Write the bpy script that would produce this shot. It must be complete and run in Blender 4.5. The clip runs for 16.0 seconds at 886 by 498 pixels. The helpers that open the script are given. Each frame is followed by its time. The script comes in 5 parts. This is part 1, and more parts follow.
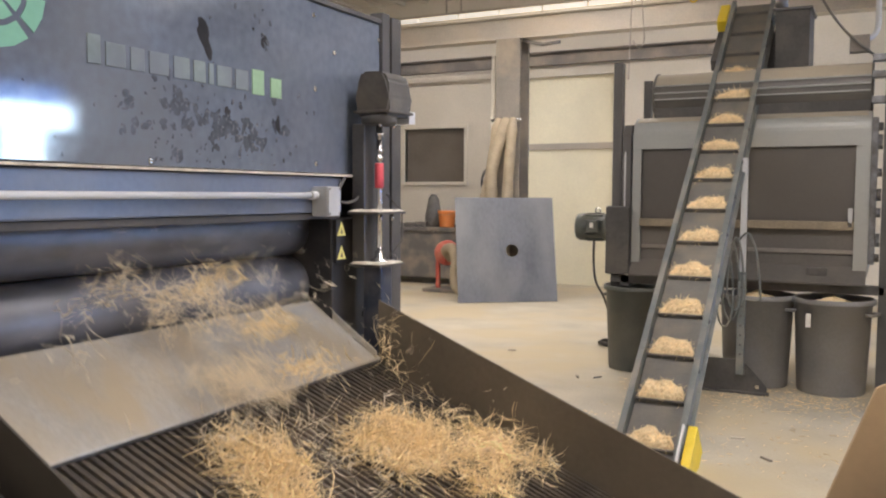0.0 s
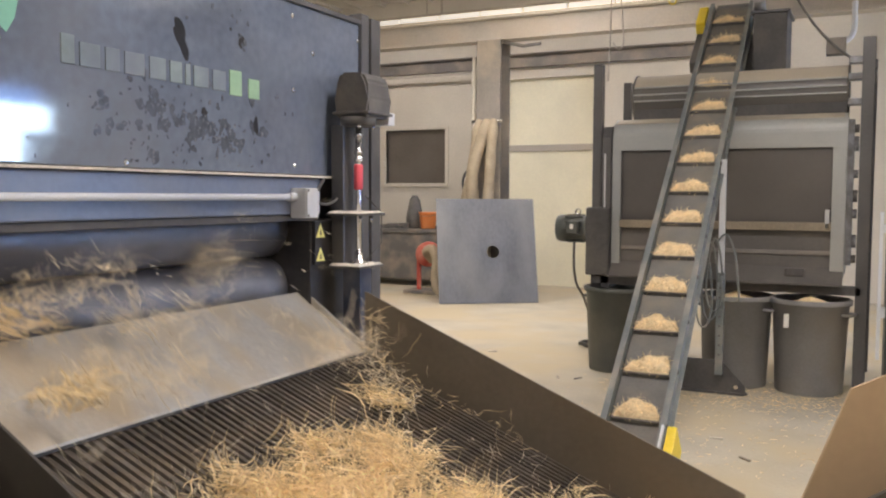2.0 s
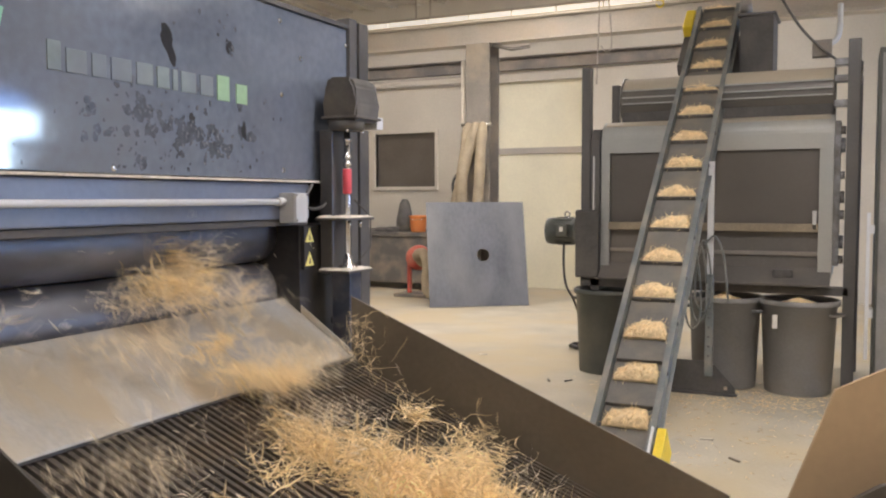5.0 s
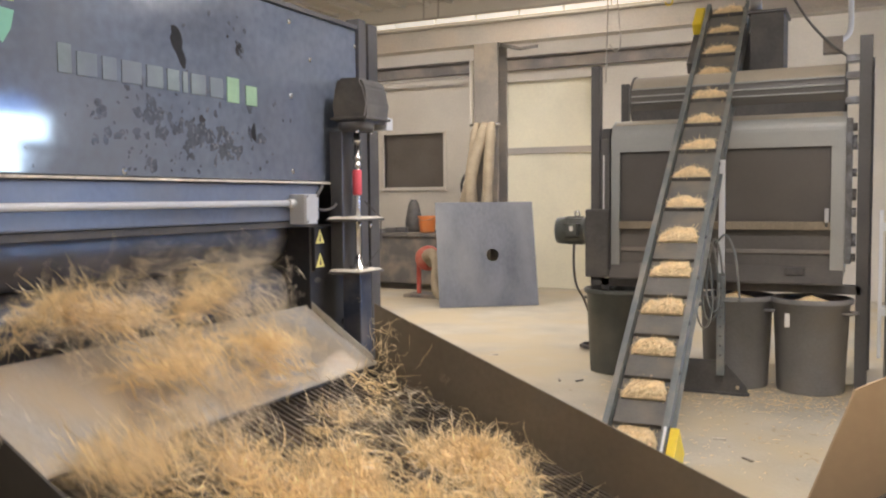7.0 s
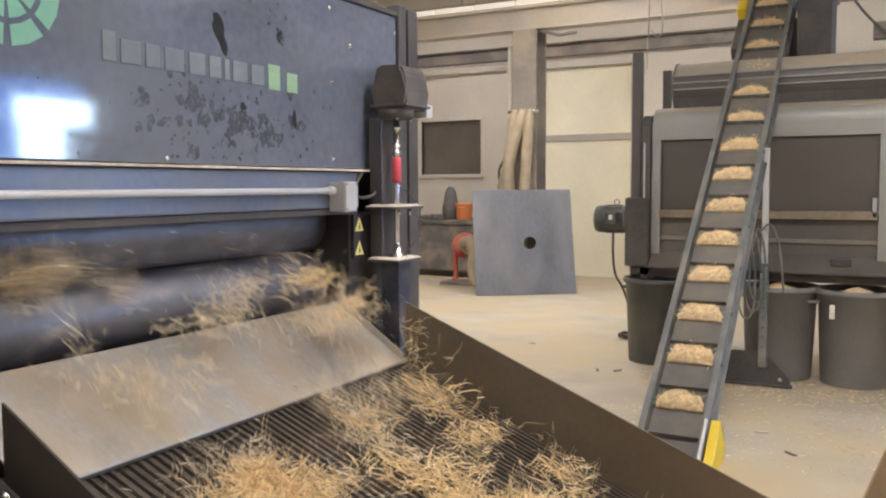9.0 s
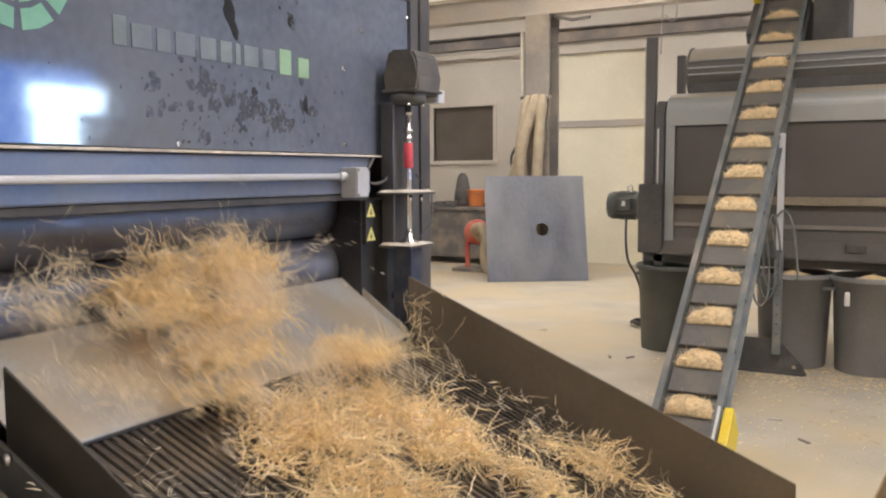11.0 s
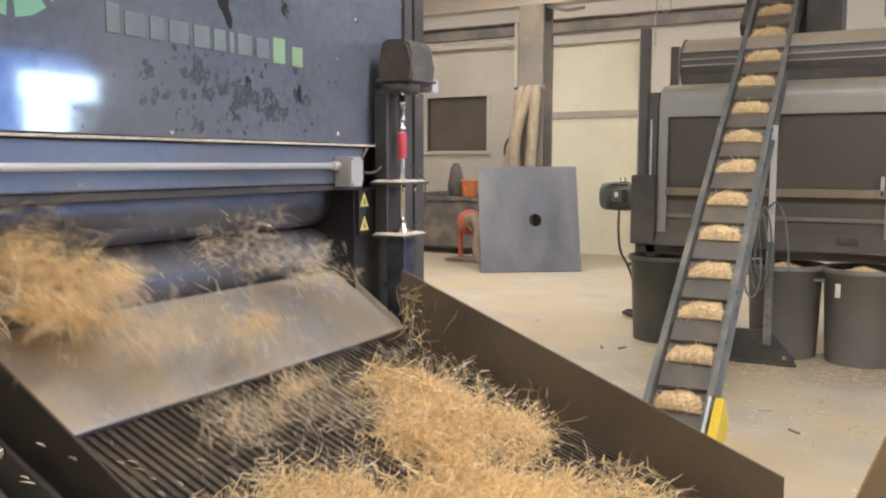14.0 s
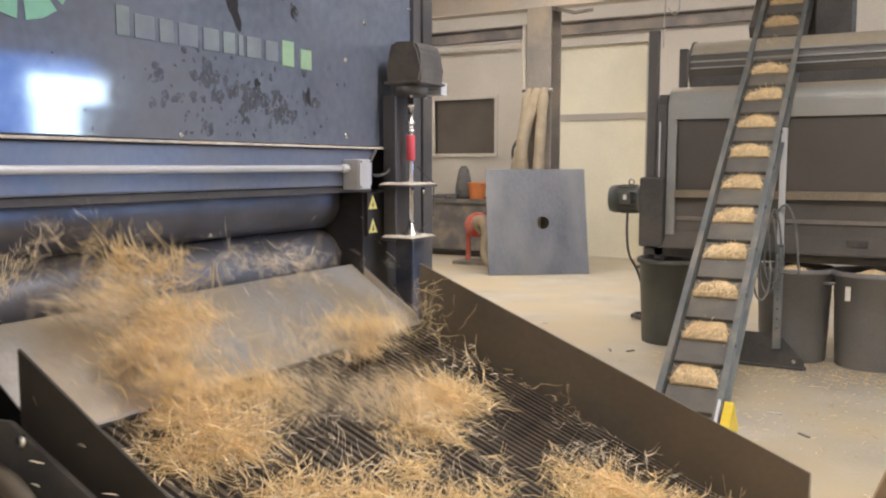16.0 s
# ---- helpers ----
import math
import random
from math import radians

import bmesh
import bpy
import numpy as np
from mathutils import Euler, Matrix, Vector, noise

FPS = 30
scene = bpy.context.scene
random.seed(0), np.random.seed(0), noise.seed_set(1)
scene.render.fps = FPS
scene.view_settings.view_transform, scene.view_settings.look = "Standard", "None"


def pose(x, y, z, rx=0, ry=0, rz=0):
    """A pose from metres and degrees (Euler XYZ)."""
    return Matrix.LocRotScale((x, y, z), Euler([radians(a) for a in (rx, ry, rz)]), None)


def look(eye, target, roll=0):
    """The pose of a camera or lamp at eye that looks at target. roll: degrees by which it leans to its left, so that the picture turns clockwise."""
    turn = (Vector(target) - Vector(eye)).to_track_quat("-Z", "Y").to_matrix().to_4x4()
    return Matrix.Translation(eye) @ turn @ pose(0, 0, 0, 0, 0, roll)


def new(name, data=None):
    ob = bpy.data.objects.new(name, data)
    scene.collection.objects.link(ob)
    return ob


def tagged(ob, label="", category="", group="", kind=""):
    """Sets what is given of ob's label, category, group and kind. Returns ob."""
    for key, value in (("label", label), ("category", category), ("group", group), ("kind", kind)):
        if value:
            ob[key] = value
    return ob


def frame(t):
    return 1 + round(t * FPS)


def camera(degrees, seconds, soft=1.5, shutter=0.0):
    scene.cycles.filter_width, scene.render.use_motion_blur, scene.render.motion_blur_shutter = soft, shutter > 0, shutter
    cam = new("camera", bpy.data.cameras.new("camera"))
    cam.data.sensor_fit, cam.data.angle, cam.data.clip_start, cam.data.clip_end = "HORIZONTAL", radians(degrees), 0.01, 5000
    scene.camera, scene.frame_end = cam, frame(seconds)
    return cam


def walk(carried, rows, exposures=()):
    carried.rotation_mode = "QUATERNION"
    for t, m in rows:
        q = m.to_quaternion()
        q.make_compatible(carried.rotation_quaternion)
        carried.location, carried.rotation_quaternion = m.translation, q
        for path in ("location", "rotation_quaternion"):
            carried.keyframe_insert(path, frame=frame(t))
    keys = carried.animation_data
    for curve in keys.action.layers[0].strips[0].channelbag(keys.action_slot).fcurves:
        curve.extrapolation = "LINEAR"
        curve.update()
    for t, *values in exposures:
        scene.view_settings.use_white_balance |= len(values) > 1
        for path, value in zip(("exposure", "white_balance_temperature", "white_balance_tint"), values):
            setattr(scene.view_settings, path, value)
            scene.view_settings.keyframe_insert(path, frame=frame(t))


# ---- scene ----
cam = camera(55.0, 16.0, soft=2.1, shutter=0.35)
PATH = [
    (0, pose(-0.015, -0.001, 1.452, 86.30, -0.25, 27.44)),
    (0.5, pose(-0.011, 0.007, 1.450, 86.16, -0.29, 27.01)),
    (1, pose(-0.010, 0.016, 1.452, 86.21, -0.35, 26.57)),
    (1.5, pose(-0.010, 0.012, 1.453, 86.34, -0.32, 26.31)),
    (2, pose(-0.010, 0.012, 1.453, 86.39, -0.24, 26.21)),
    (2.5, pose(-0.003, 0.004, 1.452, 86.36, -0.21, 26.23)),
    (3, pose(0.000, -0.000, 1.450, 86.34, -0.20, 26.10)),
    (3.5, pose(-0.001, 0.002, 1.451, 86.34, -0.22, 25.82)),
    (4, pose(0.002, 0.005, 1.453, 86.42, -0.09, 25.54)),
    (6.5, pose(-0.010, 0.016, 1.458, 86.82, 0.50, 25.92)),
    (7, pose(-0.014, 0.017, 1.457, 86.62, 0.52, 26.13)),
    (7.5, pose(-0.022, 0.024, 1.455, 86.33, 0.52, 26.59)),
    (8, pose(-0.027, 0.034, 1.453, 86.02, 0.50, 27.24)),
    (8.5, pose(-0.032, 0.033, 1.460, 85.82, 0.34, 28.02)),
    (9, pose(-0.039, 0.029, 1.462, 85.76, 0.28, 28.55)),
    (11.5, pose(-0.045, 0.044, 1.456, 84.50, 0.35, 29.41)),
    (12, pose(-0.040, 0.039, 1.455, 84.06, 0.25, 29.25)),
    (12.5, pose(-0.037, 0.040, 1.454, 83.78, 0.13, 29.02)),
    (13, pose(-0.040, 0.039, 1.455, 83.77, 0.06, 28.83)),
    (13.5, pose(-0.043, 0.038, 1.453, 84.00, 0.05, 28.78)),
    (14, pose(-0.042, 0.035, 1.456, 84.22, -0.02, 28.92)),
    (14.5, pose(-0.046, 0.031, 1.457, 84.39, -0.12, 29.03)),
    (15, pose(-0.047, 0.028, 1.457, 84.45, -0.10, 29.16)),
    (15.5, pose(-0.052, 0.031, 1.458, 84.44, -0.07, 29.25)),
    (16, pose(-0.050, 0.037, 1.456, 84.39, -0.01, 29.41)),
]
walk(cam, PATH)
DAY, LAMP, TUBE = 145.0, 93.0, 45.0   # watts of the daylight door, each ceiling light and the tube row

# ---- world, lights, exposure ----
world = bpy.data.worlds.new("sky_world")
scene.world = world
world.use_nodes = True
_nt = world.node_tree
_sky = _nt.nodes.new("ShaderNodeTexSky")
_sky.sky_type = 'NISHITA'
_sky.sun_disc = False
_sky.sun_elevation = radians(35)
_sky.sun_rotation = radians(200)
_nt.links.new(_sky.outputs[0], _nt.nodes["Background"].inputs[0])
_nt.nodes["Background"].inputs[1].default_value = 0.12
scene.view_settings.exposure = 0.0


def sun_lamp():
    data = bpy.data.lights.new("sun", 'SUN')
    data.energy, data.angle, data.color = 2.5, radians(0.5), (1.0, 0.94, 0.85)
    ob = new("sun", data)
    ob.matrix_world = look((0, 0, 30), (10, 16, 8))
    return ob


def area_lamp(name, eye, target, sx, sy, energy, color):
    data = bpy.data.lights.new(name, 'AREA')
    data.shape, data.size, data.size_y = 'RECTANGLE', sx, sy
    data.energy, data.color = energy, color
    ob = new(name, data)
    ob.matrix_world = look(eye, target)
    return ob


sun_lamp()
# daylight through the open loading door in the east wall: over and beside a low wall block
area_lamp("daylight_door", (7.95, 9.25, 1.40), (0, 9.25, 1.35), 0.80, 2.2, DAY * 0.74, (0.60, 0.80, 1.0))
area_lamp("daylight_door_top", (7.95, 9.50, 2.72), (0, 9.50, 2.67), 1.45, 0.40, DAY * 0.26, (0.60, 0.80, 1.0))
WARM = (1.0, 0.935, 0.945)
LAMP_SPOTS = [(-5.5, 8.2), (-3.4, 9.3), (3.2, 8.2), (-5.5, 2.2), (-0.2, 3.4), (4.0, 2.4), (0.8, -2.4), (-4.5, -2.4)]
for lx, ly in LAMP_SPOTS:
    area_lamp("ceiling_glow", (lx, ly, 4.18), (lx, ly, 0), 1.3, 0.5, LAMP, WARM)
    # added fill, aimed up from each light only to brighten the ceiling
    area_lamp("ceiling_fill", (lx, ly, 4.29), (lx, ly, 9), 1.3, 0.5, LAMP * 0.5, WARM)
# the row of tube lights over the girder washes the north wall
area_lamp("tube_row_glow", (-4.5, 11.72, 4.02), (-4.5, 13.0, 2.2), 9.0, 0.12, TUBE, WARM)


# ---- materials ----
def mat(name, color, rough=0.6, metal=0.0, var=0.15, scale=6.0, fine=60.0, bump=0.15, dirt=None, dirt_amt=0.0,
        dirt_scale=3.0, dirt_lo=0.45, dirt_hi=0.7, stretch=(1, 1, 1), island=0.0, obj_random=0.0, spec=0.5, rough_var=0.05):
    m = bpy.data.materials.new(name)
    m.use_nodes = True
    nt = m.node_tree
    N, L = nt.nodes, nt.links
    b = N["Principled BSDF"]
    b.inputs["Metallic"].default_value = metal
    b.inputs["Specular IOR Level"].default_value = spec
    tc = N.new("ShaderNodeTexCoord")
    mp = N.new("ShaderNodeMapping")
    mp.inputs["Scale"].default_value = stretch
    L.new(tc.outputs["Object"], mp.inputs[0])

    def nz(sc, det):
        n = N.new("ShaderNodeTexNoise")
        n.inputs["Scale"].default_value = sc
        n.inputs["Detail"].default_value = det
        L.new(mp.outputs[0], n.inputs["Vector"])
        return n
    big, small = nz(scale, 4), nz(fine, 6)

    def ramp(src, lo, hi, a=0.0, c=1.0):
        r = N.new("ShaderNodeMapRange")
        r.inputs["From Min"].default_value, r.inputs["From Max"].default_value = lo, hi
        r.inputs["To Min"].default_value, r.inputs["To Max"].default_value = a, c
        L.new(src, r.inputs[0])
        return r.outputs[0]

    def mul(col, fac):
        x = N.new("ShaderNodeMix")
        x.data_type, x.blend_type = 'RGBA', 'MULTIPLY'
        x.inputs[0].default_value = 1.0
        if isinstance(col, tuple):
            x.inputs[6].default_value = (*col, 1)
        else:
            L.new(col, x.inputs[6])
        L.new(fac, x.inputs[7])
        return x.outputs[2]
    col = mul(tuple(color), ramp(big.outputs["Fac"], 0.3, 0.7, 1 - var, 1 + var))
    col = mul(col, ramp(small.outputs["Fac"], 0.3, 0.7, 1 - var * 0.6, 1 + var * 0.6))
    if island:
        g = N.new("ShaderNodeNewGeometry")
        col = mul(col, ramp(g.outputs["Random Per Island"], 0, 1, 1 - island, 1 + island))
    if obj_random:
        o = N.new("ShaderNodeObjectInfo")
        col = mul(col, ramp(o.outputs["Random"], 0, 1, 1 - obj_random, 1 + obj_random))
    if dirt:
        d = nz(dirt_scale, 4)
        x = N.new("ShaderNodeMix")
        x.data_type = 'RGBA'
        L.new(ramp(d.outputs["Fac"], dirt_lo, dirt_hi, 0, dirt_amt), x.inputs[0])
        L.new(col, x.inputs[6])
        x.inputs[7].default_value = (*dirt, 1)
        col = x.outputs[2]
    L.new(col, b.inputs["Base Color"])
    L.new(ramp(small.outputs["Fac"], 0.3, 0.7, max(rough - rough_var, 0.03), min(rough + rough_var, 1)), b.inputs["Roughness"])
    if bump:
        bp = N.new("ShaderNodeBump")
        bp.inputs["Strength"].default_value = bump
        bp.inputs["Distance"].default_value = 0.01
        L.new(small.outputs["Fac"], bp.inputs["Height"])
        L.new(bp.outputs[0], b.inputs["Normal"])
    return m


def see_through(m, color, share=0.25):
    """Thin fibre lets light through: a share of translucency."""
    nt = m.node_tree
    tr = nt.nodes.new("ShaderNodeBsdfTranslucent")
    tr.inputs[0].default_value = (*color, 1)
    mx = nt.nodes.new("ShaderNodeMixShader")
    mx.inputs[0].default_value = share
    nt.links.new(nt.nodes["Principled BSDF"].outputs[0], mx.inputs[1])
    nt.links.new(tr.outputs[0], mx.inputs[2])
    nt.links.new(mx.outputs[0], nt.nodes["Material Output"].inputs[0])
    return m


def glow(name, color, strength):
    m = bpy.data.materials.new(name)
    m.use_nodes = True
    b = m.node_tree.nodes["Principled BSDF"]
    b.inputs["Base Color"].default_value = (*color, 1)
    b.inputs["Emission Color"].default_value = (*color, 1)
    b.inputs["Emission Strength"].default_value = strength
    return m


DUST = (0.42, 0.34, 0.24)
M_floor = mat("concrete_floor", (0.46, 0.415, 0.325), 0.7, 0, 0.12, 2.1, 45, 0.12, (0.50, 0.415, 0.27), 0.9, 0.9, 0.42, 0.60)
M_wall = mat("painted_wall", (0.58, 0.535, 0.45), 0.7, 0, 0.07, 1.2, 30, 0.05, (0.52, 0.46, 0.36), 0.5, 0.7, 0.45, 0.75)
M_door = mat("white_door", (0.84, 0.79, 0.60), 0.55, 0, 0.05, 1.5, 30, 0.03, (0.70, 0.63, 0.48), 0.4, 0.9, 0.5, 0.75)
M_ceil = mat("ceiling_deck", (0.68, 0.64, 0.56), 0.7, 0, 0.08, 1.0, 30, 0.05)
M_beam = mat("grey_beam_paint", (0.45, 0.41, 0.35), 0.55, 0, 0.12, 2, 40, 0.05, DUST, 0.5, 2.0)
M_beam_dark = mat("dark_beam_steel", (0.17, 0.152, 0.135), 0.55, 0.2, 0.15, 2, 40, 0.08, DUST, 0.5, 2.0)
M_column = mat("column_steel", (0.20, 0.18, 0.155), 0.6, 0.2, 0.15, 2, 40, 0.08, DUST, 0.5, 2.5)
M_black = mat("black_machine_paint", (0.082, 0.080, 0.082), 0.38, 0, 0.15, 3, 50, 0.02, (0.13, 0.12, 0.11), 0.45, 2.0, 0.42, 0.8, spec=0.6)
M_panel = mat("glossy_charcoal_panel", (0.133, 0.160, 0.218), 0.08, 0, 0.18, 1.6, 26, 0.003, (0.17, 0.185, 0.22), 0.6, 1.7, 0.42, 0.75, spec=1.0, rough_var=0.03)
M_panel.node_tree.nodes["Principled BSDF"].inputs["Coat Weight"].default_value = 0.8
M_panel.node_tree.nodes["Principled BSDF"].inputs["Coat Roughness"].default_value = 0.055
M_smear = mat("oily_smear", (0.058, 0.063, 0.080), 0.25, 0, 0.3, 9, 60, 0.02, (0.095, 0.105, 0.13), 0.9, 22, 0.4, 0.65, spec=0.6)
M_tar = mat("black_smudge", (0.022, 0.022, 0.025), 0.5, 0, 0.2, 9, 60, 0.02, spec=0.15)
M_grease = mat("greasy_black_steel", (0.026, 0.025, 0.026), 0.45, 0, 0.3, 7, 50, 0.06, (0.07, 0.06, 0.05), 0.4, 6.0)
M_matte = mat("matte_black", (0.082, 0.079, 0.078), 0.6, 0, 0.25, 4, 40, 0.08, (0.13, 0.11, 0.09), 0.4, 4.0)
M_greybeam = mat("blue_grey_enamel", (0.155, 0.185, 0.265), 0.35, 0.1, 0.12, 2, 40, 0.03, (0.25, 0.23, 0.2), 0.3, 3.0)
M_roller = mat("polished_roller", (0.20, 0.205, 0.235), 0.43, 0.5, 0.3, 2.0, 14, 0.03, (0.10, 0.10, 0.11), 0.7, 4.5, 0.42, 0.66, stretch=(1, 0.5, 1), rough_var=0.14)
M_steel = mat("brushed_steel_sheet", (0.48, 0.47, 0.45), 0.34, 0.5, 0.16, 3, 70, 0.03, (0.50, 0.42, 0.30), 0.85, 5.0, 0.40, 0.64, stretch=(0.5, 1, 0.5))
M_bar = mat("worn_grate_steel", (0.16, 0.14, 0.12), 0.45, 0.6, 0.3, 6, 60, 0.1, (0.30, 0.23, 0.15), 0.5, 7.0, obj_random=0.3)
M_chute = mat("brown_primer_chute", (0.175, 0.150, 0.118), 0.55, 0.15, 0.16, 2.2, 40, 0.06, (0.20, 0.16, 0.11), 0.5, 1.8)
M_hub = mat("worn_bearing_steel", (0.22, 0.23, 0.25), 0.35, 0.5, 0.25, 12, 50, 0.05, (0.10, 0.09, 0.08), 0.7, 9, 0.4, 0.6)
M_galv = mat("galvanised_pipe", (0.66, 0.68, 0.71), 0.45, 0.15, 0.06, 6, 60, 0.02, (0.52, 0.50, 0.47), 0.3, 6)
M_box = mat("grey_box_plastic", (0.48, 0.50, 0.53), 0.5, 0, 0.05, 6, 60, 0.02, DUST, 0.25, 5)
M_motorgrey = mat("dusty_dark_cover", (0.10, 0.095, 0.09), 0.6, 0, 0.2, 9, 70, 0.1, (0.24, 0.21, 0.17), 0.5, 5)
M_chrome = mat("bright_rod", (0.75, 0.75, 0.76), 0.22, 1.0, 0.08, 9, 60, 0.02)
M_red = mat("faded_red_sleeve", (0.72, 0.10, 0.13), 0.5, 0, 0.1, 9, 60, 0.03)
M_navy = mat("dark_blue_tube", (0.05, 0.062, 0.095), 0.35, 0.1, 0.2, 5, 50, 0.04, DUST, 0.25, 5)
M_dust = mat("straw_dust", (0.62, 0.58, 0.50), 0.9, 0, 0.25, 20, 90, 0.4)
M_yellow = mat("safety_yellow", (0.80, 0.60, 0.02), 0.45, 0, 0.08, 6, 60, 0.03, (0.5, 0.40, 0.12), 0.3, 6)
M_sticker = mat("warning_yellow", (0.75, 0.68, 0.22), 0.5, 0, 0.05, 9, 60, 0.0)
M_rail = mat("grey_green_rail", (0.16, 0.18, 0.185), 0.55, 0.1, 0.15, 5, 60, 0.05, DUST, 0.35, 5)
M_belt = mat("grey_rubber_belt", (0.15, 0.145, 0.135), 0.7, 0, 0.15, 5, 60, 0.1, (0.26, 0.22, 0.16), 0.6, 4)
M_bin = mat("grey_plastic_bin", (0.235, 0.232, 0.235), 0.5, 0, 0.12, 4, 50, 0.05, (0.26, 0.23, 0.19), 0.5, 3)
M_bindark = mat("dark_green_bin", (0.072, 0.080, 0.074), 0.5, 0, 0.12, 4, 50, 0.05, (0.20, 0.18, 0.15), 0.45, 3)
M_hood = mat("silver_grey_hood", (0.33, 0.345, 0.34), 0.45, 0.1, 0.05, 1.5, 40, 0.0, DUST, 0.35, 1.2, 0.42, 0.8)
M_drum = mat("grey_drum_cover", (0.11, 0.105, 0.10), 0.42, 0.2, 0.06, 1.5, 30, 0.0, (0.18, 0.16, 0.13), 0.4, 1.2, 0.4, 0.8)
# tan for the hood's dust and for the cover's dusty top, coloured as lit
M_drumtop = mat("dust_and_lit_cover_top", (0.38, 0.345, 0.285), 0.6, 0.05, 0.08, 1.5, 40, 0.02, (0.45, 0.38, 0.28), 0.5, 1.5, 0.4, 0.8)
# dark steel of the near chute wall; also the shade painted on the box flap
M_lip = mat("dark_steel_and_flap_shade", (0.062, 0.054, 0.046), 0.5, 0.1, 0.2, 4, 50, 0.04, (0.10, 0.08, 0.06), 0.5, 3)
M_inner = mat("dim_interior_steel", (0.23, 0.215, 0.20), 0.6, 0.2, 0.2, 3, 50, 0.06, (0.22, 0.18, 0.13), 0.5, 3)
M_sheet = mat("dark_cover_sheet", (0.095, 0.086, 0.080), 0.5, 0, 0.08, 1.5, 30, 0.0, (0.125, 0.11, 0.095), 0.5, 1.2, 0.4, 0.8)
M_low = mat("dusty_grey_panel", (0.125, 0.117, 0.110), 0.55, 0.1, 0.12, 2, 40, 0.03, (0.18, 0.155, 0.125), 0.5, 2)
M_ledge = mat("dusty_ledge", (0.25, 0.21, 0.155), 0.8, 0, 0.2, 4, 60, 0.15)
M_plate = mat("mill_scale_plate", (0.15, 0.157, 0.175), 0.42, 0.4, 0.18, 2.2, 30, 0.02, (0.26, 0.26, 0.26), 0.7, 1.8, 0.45, 0.7, stretch=(1, 1, 0.5))
M_tan = mat("tan_fabric_hose", (0.34, 0.28, 0.195), 0.85, 0, 0.15, 9, 70, 0.2, (0.36, 0.29, 0.2), 0.5, 5)
M_orange = mat("orange_plastic", (0.85, 0.27, 0.07), 0.45, 0, 0.06, 6, 60, 0.02, DUST, 0.2, 6)
M_redpaint = mat("red_machine_paint", (0.45, 0.07, 0.05), 0.45, 0, 0.12, 6, 60, 0.03, DUST, 0.4, 6)
M_bench = mat("grey_bench_steel", (0.16, 0.15, 0.14), 0.6, 0.2, 0.15, 4, 50, 0.08, DUST, 0.5, 4)
M_glassdark = mat("dark_window_glass", (0.125, 0.108, 0.09), 0.2, 0, 0.1, 2, 30, 0.0, (0.15, 0.13, 0.11), 0.6, 1.2)
M_card = mat("brown_cardboard", (0.45, 0.325, 0.20), 0.85, 0, 0.07, 3, 50, 0.06, (0.36, 0.25, 0.14), 0.4, 2)
M_paper = mat("white_label", (0.72, 0.70, 0.66), 0.6, 0, 0.05, 9, 60, 0.0)
M_green_a = mat("lime_green_vinyl", (0.42, 0.58, 0.14), 0.4, 0, 0.08, 6, 40, 0.0)
M_green_b = mat("mint_green_vinyl", (0.20, 0.46, 0.33), 0.4, 0, 0.08, 6, 40, 0.0)
M_word = mat("worn_grey_vinyl", (0.19, 0.235, 0.245), 0.45, 0, 0.2, 6, 26, 0.0, (0.15, 0.17, 0.21), 0.9, 4.5, 0.38, 0.6)
M_word_green = mat("pale_green_vinyl", (0.27, 0.42, 0.27), 0.4, 0, 0.1, 6, 40, 0.0)
M_fibre = see_through(mat("tan_bast_fibre", (0.95, 0.785, 0.495), 0.7, 0, 0.12, 6, 50, 0.0, island=0.34, obj_random=0.08, spec=0.25), (0.97, 0.79, 0.48), 0.36)
M_veil = see_through(mat("fine_bast_fluff", (0.94, 0.82, 0.62), 0.8, 0, 0.1, 6, 50, 0.0, island=0.15, spec=0.2), (0.95, 0.84, 0.64), 0.45)
M_pale = see_through(mat("pale_bast_strand", (0.88, 0.79, 0.62), 0.7, 0, 0.12, 6, 50, 0.0, island=0.25, spec=0.25), (0.90, 0.82, 0.66))
M_chip = mat("pale_hurd_chips", (0.88, 0.70, 0.43), 0.85, 0, 0.15, 9, 60, 0.1, island=0.28)
M_lampglow = glow("lamp_diffuser", (1.0, 0.93, 0.78), 6.0)
M_day = glow("open_blue_day", (0.12, 0.32, 1.0), 3.3)
M_tube = glow("tube_light", (1.0, 0.95, 0.86), 0.55)


# ---- mesh helpers ----
def add_box(bm, x0, x1, y0, y1, z0, z1, bevel=0.0, m=None):
    vs = [bm.verts.new((x, y, z)) for x in (x0, x1) for y in (y0, y1) for z in (z0, z1)]
    fs = [(0, 1, 3, 2), (4, 6, 7, 5), (0, 4, 5, 1), (2, 3, 7, 6), (0, 2, 6, 4), (1, 5, 7, 3)]
    faces = [bm.faces.new([vs[i] for i in f]) for f in fs]
    out = vs
    if bevel:
        es = list({e for f in faces for e in f.edges})
        r = bmesh.ops.bevel(bm, geom=es, offset=bevel, segments=2, affect='EDGES', profile=0.6)
        out = list({v for f in r["faces"] for v in f.verts} | {v for v in vs if v.is_valid})
    if m is not None:
        for v in out:
            v.co = m @ v.co
    return out


